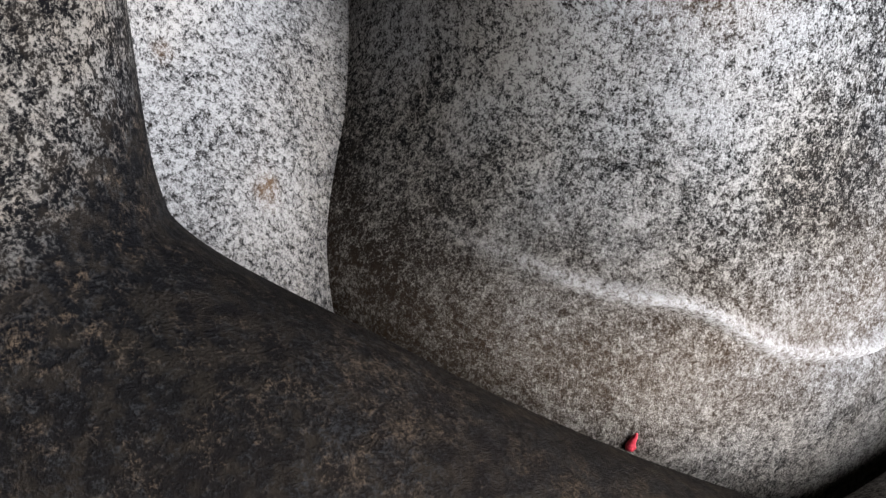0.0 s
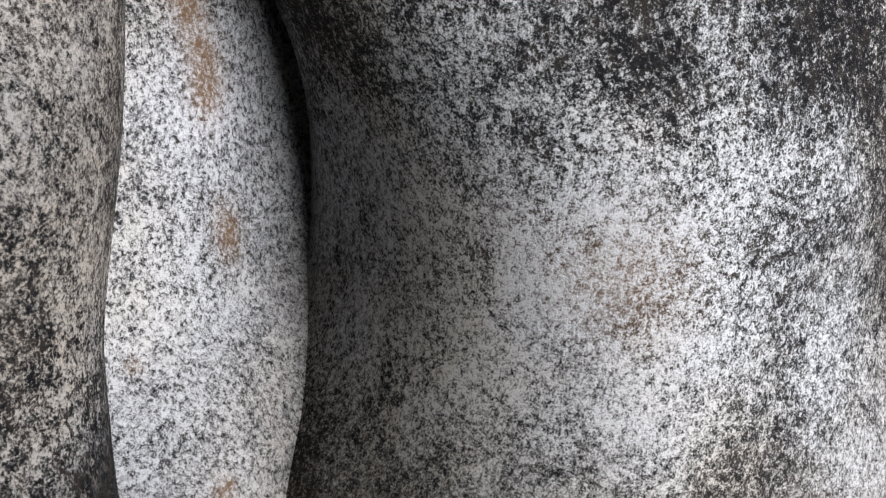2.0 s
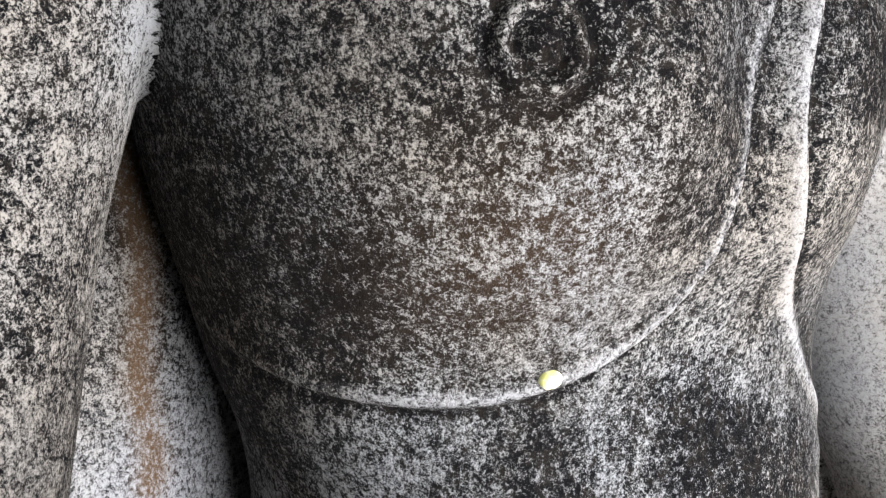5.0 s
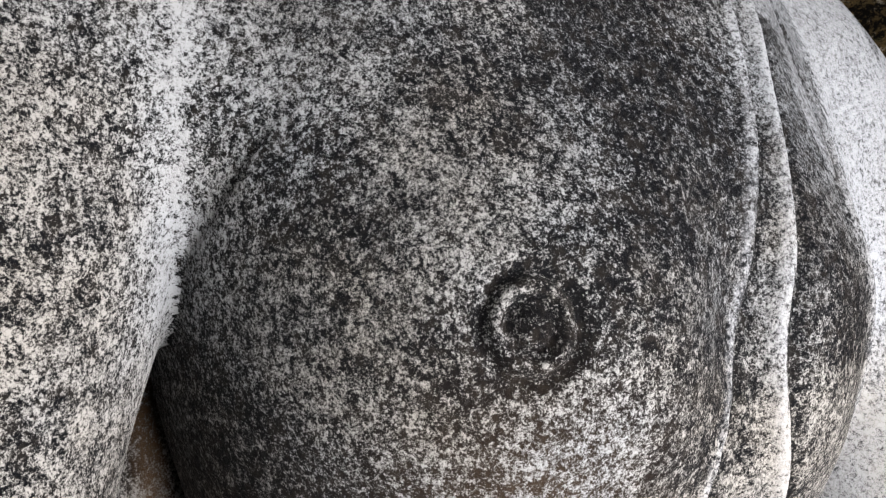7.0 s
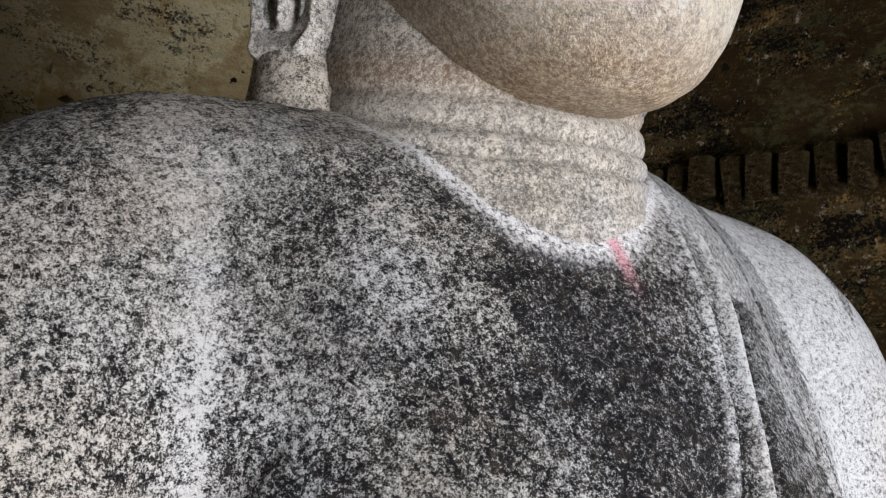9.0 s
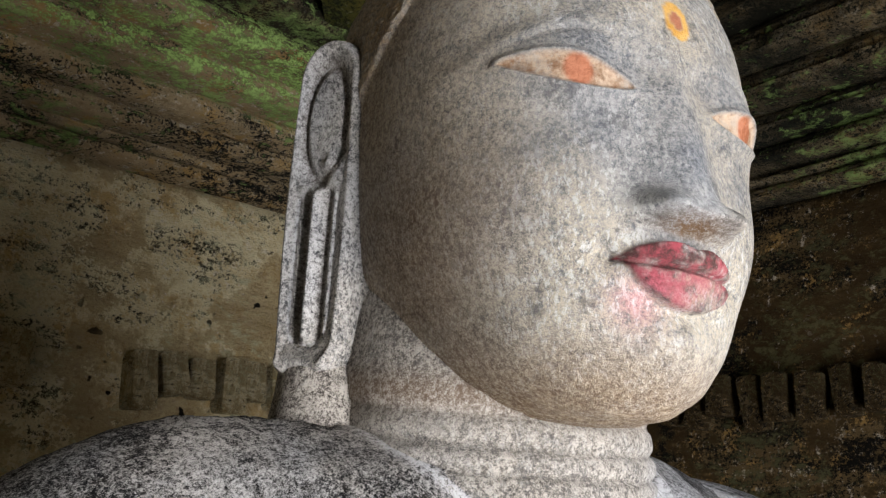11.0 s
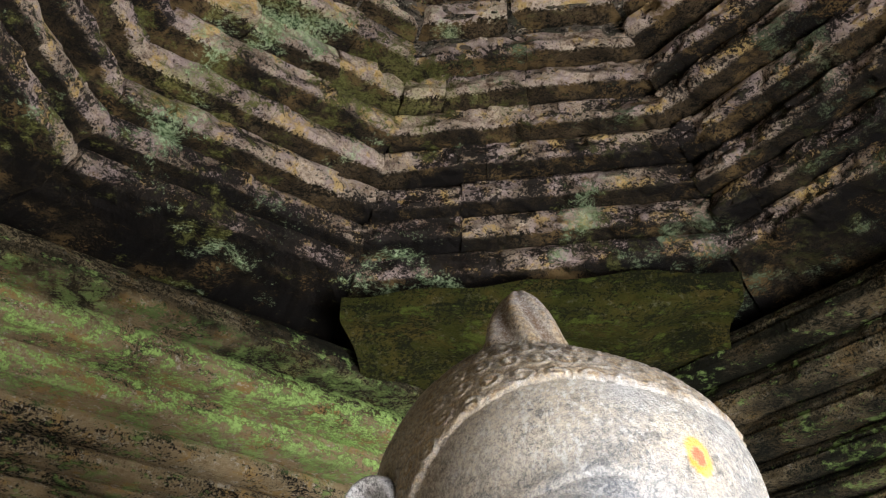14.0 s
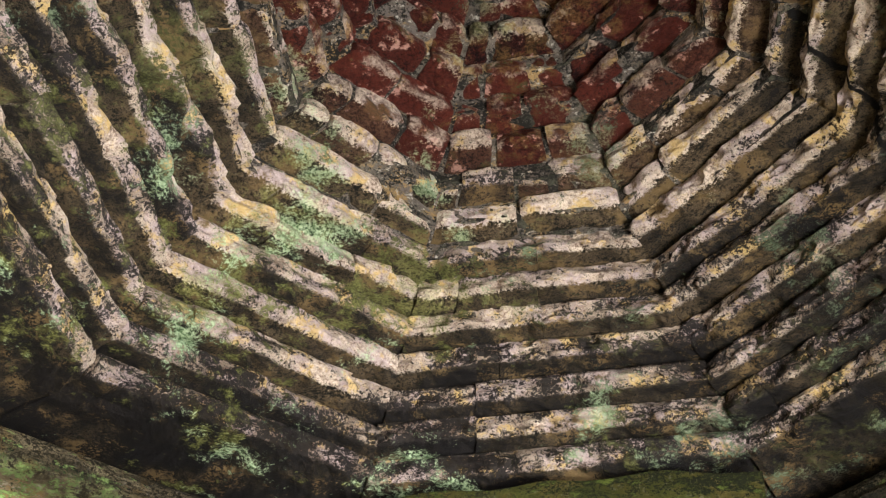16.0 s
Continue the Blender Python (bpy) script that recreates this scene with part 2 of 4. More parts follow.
    mint = m.math("MULTIPLY", m.ramp(m.math("ADD", m.math("MULTIPLY", m.noise(3.4, 5, 0.65), 0.6), m.math("MULTIPLY", t, 0.4)), 0.545, 0.60), side)
    col = m.mix(m.math("MULTIPLY", mint, 0.85), col, m.mix(m.ramp(fine, 0.4, 0.6), (0.08, 0.16, 0.06), (0.48, 0.60, 0.36)))
    # a long crack through the courses
    cut = m.t.nodes.new("ShaderNodeVectorMath")
    cut.operation = "DOT_PRODUCT"
    m.put(cut.inputs[0], m.co)
    cut.inputs[1].default_value = (-0.4474, 0.8130, 0.3727)
    off = m.math("ABSOLUTE", m.math("ADD", m.math("ADD", cut.outputs["Value"], -2.0017), m.math("MULTIPLY", m.math("SUBTRACT", m.noise(9, 5), 0.5), 0.06)))
    far = m.t.nodes.new("ShaderNodeVectorMath")
    far.operation = "DISTANCE"
    m.put(far.inputs[0], m.co)
    far.inputs[1].default_value = (1.02, 1.11, 4.16)
    crack = m.math("MULTIPLY", m.ramp(off, 0.011, 0.006), m.ramp(far.outputs["Value"], 0.55, 0.42))
    col = m.mix(crack, col, (0.008, 0.007, 0.006))
    m.bsdf.inputs["Specular IOR Level"].default_value = 0.10
    h = m.math("ADD", m.math("MULTIPLY", mid, 0.7), m.math("MULTIPLY", fine, 0.3))
    return m.done(col, m.ramp(crown, 0.0, 1.0, 0.9, 0.6), h, 0.04, 1.0)


GRANITE = granite()
VAULT = vault_stone()
ROUGH = mossy("rough_stone", ((0.11, 0.07, 0.035), (0.42, 0.35, 0.26), (0.26, 0.19, 0.15)), (0.006, 0.005, 0.004), ((0.04, 0.05, 0.012), (0.20, 0.22, 0.07)), 0.6, False, 0.49)
LIME = mossy("lime_mortar", ((0.07, 0.055, 0.04), (0.30, 0.26, 0.21), (0.16, 0.13, 0.11)), (0.02, 0.018, 0.015), ((0.2, 0.2, 0.1), (0.3, 0.3, 0.2)), 0.2)
SLAB = mossy("slab_stone", ((0.03, 0.034, 0.008), (0.095, 0.10, 0.022), (0.07, 0.06, 0.015)), (0.015, 0.016, 0.008), ((0.03, 0.04, 0.006), (0.12, 0.15, 0.03)), 0.8, dry=0.12)
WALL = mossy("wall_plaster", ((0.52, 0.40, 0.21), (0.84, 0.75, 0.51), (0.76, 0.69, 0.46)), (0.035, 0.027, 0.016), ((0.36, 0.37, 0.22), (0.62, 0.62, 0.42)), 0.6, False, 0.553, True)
# the plaster again, with the east wall's shade put into its colour
SHADED_WALL = mossy("shaded_plaster", ((0.07, 0.045, 0.018), (0.28, 0.20, 0.095), (0.14, 0.095, 0.045)), (0.008, 0.007, 0.006), ((0.05, 0.05, 0.02), (0.16, 0.15, 0.07)), 0.6, False, 0.505, True)
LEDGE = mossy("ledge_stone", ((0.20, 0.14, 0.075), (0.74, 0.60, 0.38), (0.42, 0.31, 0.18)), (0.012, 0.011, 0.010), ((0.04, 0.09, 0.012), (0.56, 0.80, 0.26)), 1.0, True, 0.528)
FLOOR = mossy("floor_stone", ((0.12, 0.10, 0.08), (0.26, 0.22, 0.18), (0.2, 0.17, 0.14)), (0.05, 0.045, 0.04), ((0.05, 0.07, 0.03), (0.1, 0.12, 0.06)), 0.2)


# ---------------------------------------------------------------- mesh helpers
def mesh_object(name, verts, faces, mats, smooth=True):
    me = bpy.data.meshes.new(name)
    me.from_pydata([tuple(v) for v in verts], [], faces)
    for m in mats:
        me.materials.append(m)
    if smooth:
        me.polygons.foreach_set("use_smooth", [True] * len(me.polygons))
    me.update()
    return new(name, me)


def grid_faces(rows, cols, start=0, closed=True):
    out = []
    for i in range(rows - 1):
        for j in range(cols if closed else cols - 1):
            k = (j + 1) % cols
            out.append((start + i * cols + j, start + i * cols + k, start + (i + 1) * cols + k, start + (i + 1) * cols + j))
    return out


def curve(keys, at):
    """A smooth line through (where, value...) keys."""
    keys = np.array(keys, float)
    w, v = keys[:, 0], keys[:, 1:]
    slope = np.gradient(v, w, axis=0)
    at = np.clip(at, w[0], w[-1])
    i = np.clip(np.searchsorted(w, at) - 1, 0, len(w) - 2)
    h = (w[i + 1] - w[i])[:, None]
    t = ((at - w[i]) / (w[i + 1] - w[i]))[:, None]
    return ((2 * t**3 - 3 * t**2 + 1) * v[i] + (t**3 - 2 * t**2 + t) * h * slope[i] + (3 * t**2 - 2 * t**3) * v[i + 1] + (t**3 - t**2) * h * slope[i + 1])


def bump(d, w):
    return np.exp(-(d / w) ** 2)


def line_gap(x, z, pts):
    """Signed distance in the x-z plane from a smooth line; positive on its right."""
    p = np.array(pts, float)
    s = np.linspace(0, len(p) - 1, 60)
    q = curve(np.c_[np.arange(len(p)), p], s)
    a, b = q[:-1], q[1:]
    best, sign = np.full(x.shape, 9.0), np.zeros(x.shape)
    for (ax, az), (bx, bz) in zip(a, b):
        ex, ez = bx - ax, bz - az
        u = np.clip(((x - ax) * ex + (z - az) * ez) / (ex * ex + ez * ez), 0, 1)
        dx, dz = x - ax - u * ex, z - az - u * ez
        d = np.hypot(dx, dz)
        hit = d < best
        best = np.where(hit, d, best)
        sign = np.where(hit, np.sign(ex * dz - ez * dx), sign)
    return best * -sign


class Body:
    """Gathers the shells of one mesh, with the masks that its material reads."""

    def __init__(self, masks):
        self.v, self.f, self.n = [], [], 0
        self.masks = {k: [] for k in masks}

    def add(self, v, f, **masks):
        self.f += [tuple(i + self.n for i in q) for q in f]
        self.v.append(v)
        self.n += len(v)
        for k in self.masks:
            self.masks[k].append(np.broadcast_to(masks.get(k, 0.0), (len(v),)).astype(float))

    def make(self, name, mats):
        ob = mesh_object(name, np.concatenate(self.v), self.f, mats)
        for k, v in self.masks.items():
            ob.data.attributes.new(k, "FLOAT", "POINT").data.foreach_set("value", np.concatenate(v))
        return ob


def tube(keys, rows, cols, squash=1.0):
    """A limb along (where, x, y, z, radius) keys, closed at both ends."""
    s = np.linspace(keys[0][0], keys[-1][0], rows)
    c = curve(keys, s)
    p, r = c[:, :3], c[:, 3].copy()
    d = np.gradient(p, axis=0)
    d /= np.linalg.norm(d, axis=1)[:, None]
    side = np.cross(d, np.array([0.25, 1.0, 0.15]))
    side /= np.linalg.norm(side, axis=1)[:, None]
    up = np.cross(side, d)
    end = np.minimum(np.arange(rows), np.arange(rows)[::-1]) / (0.07 * rows)
    r *= np.sqrt(np.clip(1 - (1 - np.clip(end, 0, 1)) ** 2, 1e-4, 1))
    a = np.linspace(0, 2 * np.pi, cols, endpoint=False)
    v = p[:, None] + r[:, None, None] * (np.cos(a)[None, :, None] * side[:, None] + squash * np.sin(a)[None, :, None] * up[:, None])
    return v.reshape(-1, 3), grid_faces(rows, cols)


def loft(keys, rows, cols, power=2.3, mid=-0.05):
    """Level rings from (z, half width, front y, back y[, half width on the other side]) keys. Returns the grid, rows x cols."""
    z = np.linspace(keys[0][0], keys[-1][0], rows)
    c = curve(keys, z)
    a = np.linspace(0, 2 * np.pi, cols, endpoint=False)
    ca, sa = np.cos(a), np.sin(a)
    ex = 2 / power
    px, py = np.sign(ca) * np.abs(ca) ** ex, np.sign(sa) * np.abs(sa) ** ex
    x = np.where(px > 0, c[:, -1:], c[:, :1]) * px if c.shape[1] > 3 else c[:, :1] * px
    y = mid + np.where(py < 0, (mid - c[:, 1:2]) * py, (c[:, 2:3] - mid) * py)
    return np.stack([x, y, np.broadcast_to(z[:, None], x.shape)], -1)


def normals(g):
    du = np.roll(g, -1, 1) - np.roll(g, 1, 1)
    dv = np.gradient(g, axis=0)
    n = np.cross(du, dv)
    return n / (np.linalg.norm(n, axis=-1, keepdims=True) + 1e-9)


# ---------------------------------------------------------------- the statue
MASKS = ("film", "smooth", "grime", "slate", "crust", "rust", "tan", "lips", "eyewhite", "iris", "yellow", "pink")
HEM = [(-0.30, 1.385), (-0.257, 1.366), (-0.225, 1.356), (-0.172, 1.355), (-0.111, 1.361), (-0.051, 1.379), (0.004, 1.412), (0.034, 1.455), (0.048, 1.50), (0.062, 1.556), (0.079, 1.644), (0.092, 1.71), (0.124, 1.809), (0.142, 1.89), (0.158, 1.984), (0.17, 2.03)]
FOLD = [(0.42, 0.98), (0.40, 1.11), (0.368, 1.211), (0.243, 1.332), (0.150, 1.44), (0.118, 1.52), (0.114, 1.59), (0.122, 1.66), (0.133, 1.724), (0.158, 1.80), (0.184, 1.887), (0.20, 1.96), (0.215, 2.02)]
ROBE_EDGE = [(0.40, 1.30), (0.356, 1.44), (0.30, 1.56), (0.262, 1.68), (0.288, 1.822), (0.285, 1.92), (0.27, 2.0)]
WAIST = [(-0.32, 0.918), (-0.284, 0.916), (-0.264, 0.915), (-0.224, 0.907), (-0.19, 0.899), (-0.135, 0.887), (-0.097, 0.860), (-0.061, 0.836), (-0.006, 0.816), (0.036, 0.81), (0.2, 0.82), (0.34, 0.86)]
NIPPLE = (-0.141, 1.613)
TORSO = [(0.55, 0.42, -0.47, 0.20, 0.43), (0.70, 0.41, -0.468, 0.20, 0.42), (0.80, 0.375, -0.455, 0.20, 0.41), (0.88, 0.340, -0.43, 0.19, 0.405), (0.95, 0.270, -0.400, 0.17, 0.41), (1.05, 0.218, -0.372, 0.15, 0.405),
         (1.15, 0.203, -0.358, 0.14, 0.40), (1.25, 0.218, -0.335, 0.14, 0.40), (1.33, 0.249, -0.318, 0.14, 0.405), (1.40, 0.269, -0.325, 0.15, 0.41), (1.48, 0.294, -0.362, 0.16, 0.41),
         (1.56, 0.312, -0.384, 0.17, 0.40), (1.64, 0.330, -0.378, 0.18, 0.40), (1.72, 0.345, -0.342, 0.18, 0.39), (1.80, 0.362, -0.296, 0.18, 0.37), (1.88, 0.370, -0.252, 0.18, 0.345),
         (1.95, 0.360, -0.208, 0.17, 0.31), (2.00, 0.325, -0.165, 0.15, 0.26), (2.03, 0.26, -0.11, 0.12, 0.21), (2.045, 0.16, -0.07, 0.06, 0.14), (2.05, 0.01, -0.055, -0.045, 0.01)]
ARM = [(0, 0.24, 0.0, 1.94, 0.08), (1, 0.36, -0.015, 1.885, 0.130), (2, 0.435, -0.04, 1.80, 0.170), (3, 0.465, -0.07, 1.67, 0.174), (4, 0.50, -0.115, 1.50, 0.150),
       (5, 0.54, -0.17, 1.30, 0.143), (6, 0.575, -0.235, 1.13, 0.126), (7, 0.565, -0.32, 0.98, 0.114), (8, 0.43, -0.425, 0.875, 0.102), (9, 0.26, -0.505, 0.762, 0.087),
       (10, 0.10, -0.555, 0.685, 0.070), (11, -0.02, -0.58, 0.70, 0.05)]
FAR_ARM = [(t, x + (0.014 if z > 1.3 else 0), y + (0.045 if z > 1.3 else 0), z - (0.004 if z > 1.3 else 0.0 if z > 1.0 else 0.10), r) for t, x, y, z, r in ARM]


def arm_gap(p, side):
    """How far points lie outside an arm."""
    c = curve(ARM if side < 0 else FAR_ARM, np.linspace(0, 7, 60))
    best = np.full(len(p), 9.0)
    for x, y, z, r in c:
        best = np.minimum(best, np.sqrt((p[:, 0] - side * x) ** 2 + (p[:, 1] - y) ** 2 + (p[:, 2] - z) ** 2) - r)
    return best


def torso_gap(p, power=2.3, mid=-0.05):
    """About how far points lie outside the trunk."""
    c = curve(TORSO, p[:, 2])
    w = np.maximum(np.where(p[:, 0] > 0, c[:, 3], c[:, 0]), 0.01)
    d = np.maximum(np.where(p[:, 1] < mid, mid - c[:, 1], c[:, 2] - mid), 0.01)
    q = (np.abs(p[:, 0] / w) ** power + np.abs((p[:, 1] - mid) / d) ** power) ** (1 / power)
    return np.where(p[:, 2] > 2.035, 9, (q - 1) * np.minimum(w, d) * 1.1)


def blend(p, n, own, other):
    """Move a shell out to a soft seam with its neighbour, and tuck it under past the seam."""
    for _ in range(14):
        a, b = own(p), other(p)
        k = 0.012 + 0.085 * np.clip((p[:, 2] - np.where(p[:, 0] > 0, 1.42, 1.64)) / 0.12, 0, 1)
        h = np.clip(0.5 + 0.5 * (b - a) / k, 0, 1)
        soft = b + (a - b) * h - k * h * (1 - h)
        live = (b > -0.5 * k) & (b < k)
        p = p - np.where(live, np.clip(soft, -0.02, 0.02) * 0.7, 0)[:, None] * n
    return p


def torso(body):
    g = loft(TORSO, 420, 420)
    n = normals(g)
    x, y, z = g[..., 0], g[..., 1], g[..., 2]
    front = np.clip(-(y + 0.05) / 0.12, 0, 1)
    hem, fold, waist = line_gap(x, z, HEM), line_gap(x, z, FOLD), line_gap(x, z, WAIST)
    hem = hem + 0.004
    push = 0.005 * bump(hem, 0.007) - 0.005 * bump(hem - 0.012, 0.005) - 0.006 * np.clip((hem + 0.01) / 0.03, 0, 1) * np.clip((z - 1.22) / 0.1, 0, 1)
    push += (0.009 * bump(fold, 0.009) - 0.005 * bump(fold - 0.016, 0.007) + 0.004 * bump(fold + 0.035, 0.008)) * np.clip((2.0 - z) / 0.15, 0.3, 1) * np.clip((z - 1.36) / 0.12, 0.3, 1)
    push += (0.008 * bump(waist, 0.006) - 0.006 * bump(waist - 0.010, 0.006)) * np.clip((x + 0.29) / 0.08, 0, 1) * (0.75 + 0.25 * np.sin(31 * x))
    edge = line_gap(x, z, ROBE_EDGE)
    push += 0.007 * bump(edge, 0.012)
    r = np.hypot((x - NIPPLE[0]) * 1.12, (z - NIPPLE[1]) * 0.95)
    push += -0.007 * bump(r - 0.0345, 0.0045) + 0.003 * bump(r - 0.0255, 0.004) - 0.008 * bump(r - 0.0165, 0.0035) + 0.002 * bump(r, 0.007)
    push += 0.03 * bump(np.hypot(x + 0.15, (z - 1.56) * 0.9), 0.13) * 0.3
    push -= 0.042 * bump(x - 0.07, 0.065) * bump(z - 1.60, 0.11)
    push += 0.0015 * np.sin(17 * x + 11 * z) * np.sin(23 * z)
    g0, shape = g + n * (push * front)[..., None], g.shape
    q = g0.reshape(-1, 3)
    q = blend(q, n.reshape(-1, 3), torso_gap, lambda p: np.minimum(arm_gap(p, -1), arm_gap(p, 1)))
    g = q.reshape(shape)
    film = 0.9 * bump(np.hypot(x - 0.07, (z - 1.28) * 0.9), 0.055) + 0.6 * bump(np.hypot(x + 0.06, z - 1.30), 0.045)
    # carved nipple grooves darkened in the colour, their ridge paled
    film += 0.40 * bump(np.hypot(x - 0.02, (z - 1.80) * 0.5), 0.07) + 0.9 * bump(r - 0.0345, 0.005) - 0.2 * bump(r - 0.0255, 0.004) + 0.9 * bump(r - 0.0165, 0.004) + 0.6 * bump(r, 0.012)
    # the near flank and armpit are darkened here: their shade, painted in
    film += 0.08 * np.clip((-0.13 - x) / 0.06, 0, 1) * np.clip((1.42 - z) / 0.1, 0, 1) * np.clip((z - 0.93) / 0.05, 0, 1) + 0.5 * bump(np.hypot(x - 0.24, (z - 1.28) * 0.7), 0.06)
    film += 0.45 * bump(np.hypot((x + 0.26) / 1.2, z - 1.46), 0.07)
    film += 0.35 * np.clip((-0.20 - x) / 0.09, 0, 1) * np.clip((1.82 - z) / 0.2, 0, 1) + 0.1 * np.clip((z - 1.9) / 0.1, 0, 1)
    # creases darkened and ridges paled: relief shading put into the colour
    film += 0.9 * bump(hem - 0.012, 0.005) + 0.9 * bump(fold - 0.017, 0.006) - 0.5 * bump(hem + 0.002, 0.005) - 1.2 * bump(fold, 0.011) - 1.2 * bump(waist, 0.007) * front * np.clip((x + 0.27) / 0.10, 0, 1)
    film += 0.40 * bump(np.hypot(x - 0.06, (z - 1.72) * 0.6), 0.09) + 0.33 * bump(np.hypot((x + 0.02) / 1.6, (z - 1.70)), 0.13) + 0.10 + 0.15 * bump(np.hypot(x + 0.12, z - 1.5), 0.12)
    film -= 0.5 * bump(np.hypot(x + 0.13, (z - 1.13)), 0.10)
    film += 0.3 * np.clip((-0.19 - x) / 0.05, 0, 1) * bump(z - 1.35, 0.12) + 0.6 * bump(np.hypot(x + 0.146, z - 1.223), 0.012) + 0.35 * bump(np.hypot(x + 0.085, z - 1.301), 0.035) + 0.45 * bump(np.hypot((x - 0.10) / 0.8, z - 1.26), 0.06)
    film += 0.55 * bump(np.hypot((x + 0.05) / 0.9, (z - 1.87) / 1.2), 0.07) + 0.35 * bump(waist - 0.03, 0.03) * (x < 0)
    # the armpit's lit edge, painted as a pale strip
    film -= 0.7 * bump(x + 0.326, 0.018) * np.clip((z - 1.58) / 0.08, 0, 1)
    film += 0.15 * np.clip((z - 1.0) / 0.1, 0, 1) + 0.15 * np.clip((-0.185 - x) / 0.05, 0, 1) * bump(z - 1.2, 0.16) + 0.10 * np.clip((0.88 - z) / 0.03, 0, 1) + 0.22 * bump(z - 0.935, 0.045) * np.clip((0.1 - x) / 0.1, 0, 1) + 0.5 * np.clip(-edge / 0.02, 0, 1) * np.clip((hem - 0.03) / 0.03, 0, 1) * np.clip((z - 1.5) / 0.1, 0, 1) + 0.5 * bump(np.hypot((x - 0.21) / 0.8, (z - 1.12) / 1.3), 0.10) + 0.25 * bump(np.hypot((x + 0.01) / 0.9, (z - 1.80) / 1.3), 0.075)
    film -= 0.35 * bump(np.hypot((x + 0.19) / 0.9, z - 1.03), 0.10)
    film -= 0.08 * np.clip((hem - 0.02) / 0.05, 0, 1) * np.clip((z - 1.38) / 0.15, 0, 1)
    rust = 0.5 * bump(np.hypot(x + 0.10, z - 1.12), 0.05) + 0.28 * bump(np.hypot(x + 0.13, z - 1.48), 0.08) + 0.3 * bump(z - 0.84, 0.06)
    pink = bump(np.hypot((x - 0.043 + (z - 1.9) * 0.15) / 0.5, (z - 1.912) / 1.8), 0.014)
    # highlights painted along the hem, fold, waist and robe ridges
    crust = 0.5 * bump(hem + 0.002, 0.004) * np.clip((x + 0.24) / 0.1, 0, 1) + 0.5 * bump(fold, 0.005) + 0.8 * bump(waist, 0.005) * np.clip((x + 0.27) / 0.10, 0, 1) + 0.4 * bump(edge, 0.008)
    nk = curve(NECK, z.ravel())
    ny = np.where(y.ravel() < -0.04, -0.04 - nk[:, 1], nk[:, 2] + 0.04)
    collar = ((np.abs(x.ravel() / nk[:, 0]) ** 2.1 + np.abs((y.ravel() + 0.04) / ny) ** 2.1) ** (1 / 2.1) - 1).reshape(x.shape) * 0.2
    rim = bump(collar - 0.003, 0.006) * np.clip((z - 1.88) / 0.03, 0, 1)
    crust, film = crust + 0.9 * rim, film - 1.0 * rim
    flat = lambda a: (a * np.ones_like(x)).ravel()
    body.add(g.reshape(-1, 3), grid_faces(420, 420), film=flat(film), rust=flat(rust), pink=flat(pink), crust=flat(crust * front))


def arm(body, side):
    keys = ARM if side < 0 else FAR_ARM
    v, f = tube(keys, 300, 160)
    nn = normals(v.reshape(300, 160, 3)).reshape(-1, 3)
    axis = curve(keys, np.repeat(np.linspace(0, 11, 300), 160))[:, :3]
    nn *= np.sign((nn * (v - axis)).sum(1))[:, None]
    v = blend(v * (side, 1, 1), nn * (side, 1, 1), lambda p: arm_gap(p, side), torso_gap) * (side, 1, 1)
    v = v * (side, 1, 1)
    if side < 0:
        f = [q[::-1] for q in f]
    # forearm near black: dark lichen, with its shadow added to the colour
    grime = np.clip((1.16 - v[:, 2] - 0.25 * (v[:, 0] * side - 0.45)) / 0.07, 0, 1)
    # the arm's side of that lit edge is paled in the same way
    film = 0.25 + 0.55 * grime - 0.9 * bump(v[:, 0] * -side + 0.318, 0.026) * (v[:, 2] > 1.45) * (v[:, 1] < 0) + 0.05 * np.clip((v[:, 2] - 1.45) / 0.1, 0, 1)
    # the far arm catches the light, so its colour is made paler
    if side > 0:
        film = film - 0.7 + 1.0 * np.clip((0.31 - v[:, 0]) / 0.03, 0, 1)
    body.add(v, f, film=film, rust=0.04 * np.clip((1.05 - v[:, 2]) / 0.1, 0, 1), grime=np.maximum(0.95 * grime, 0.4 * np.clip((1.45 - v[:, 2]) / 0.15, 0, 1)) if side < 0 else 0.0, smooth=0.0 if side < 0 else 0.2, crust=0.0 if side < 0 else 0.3)


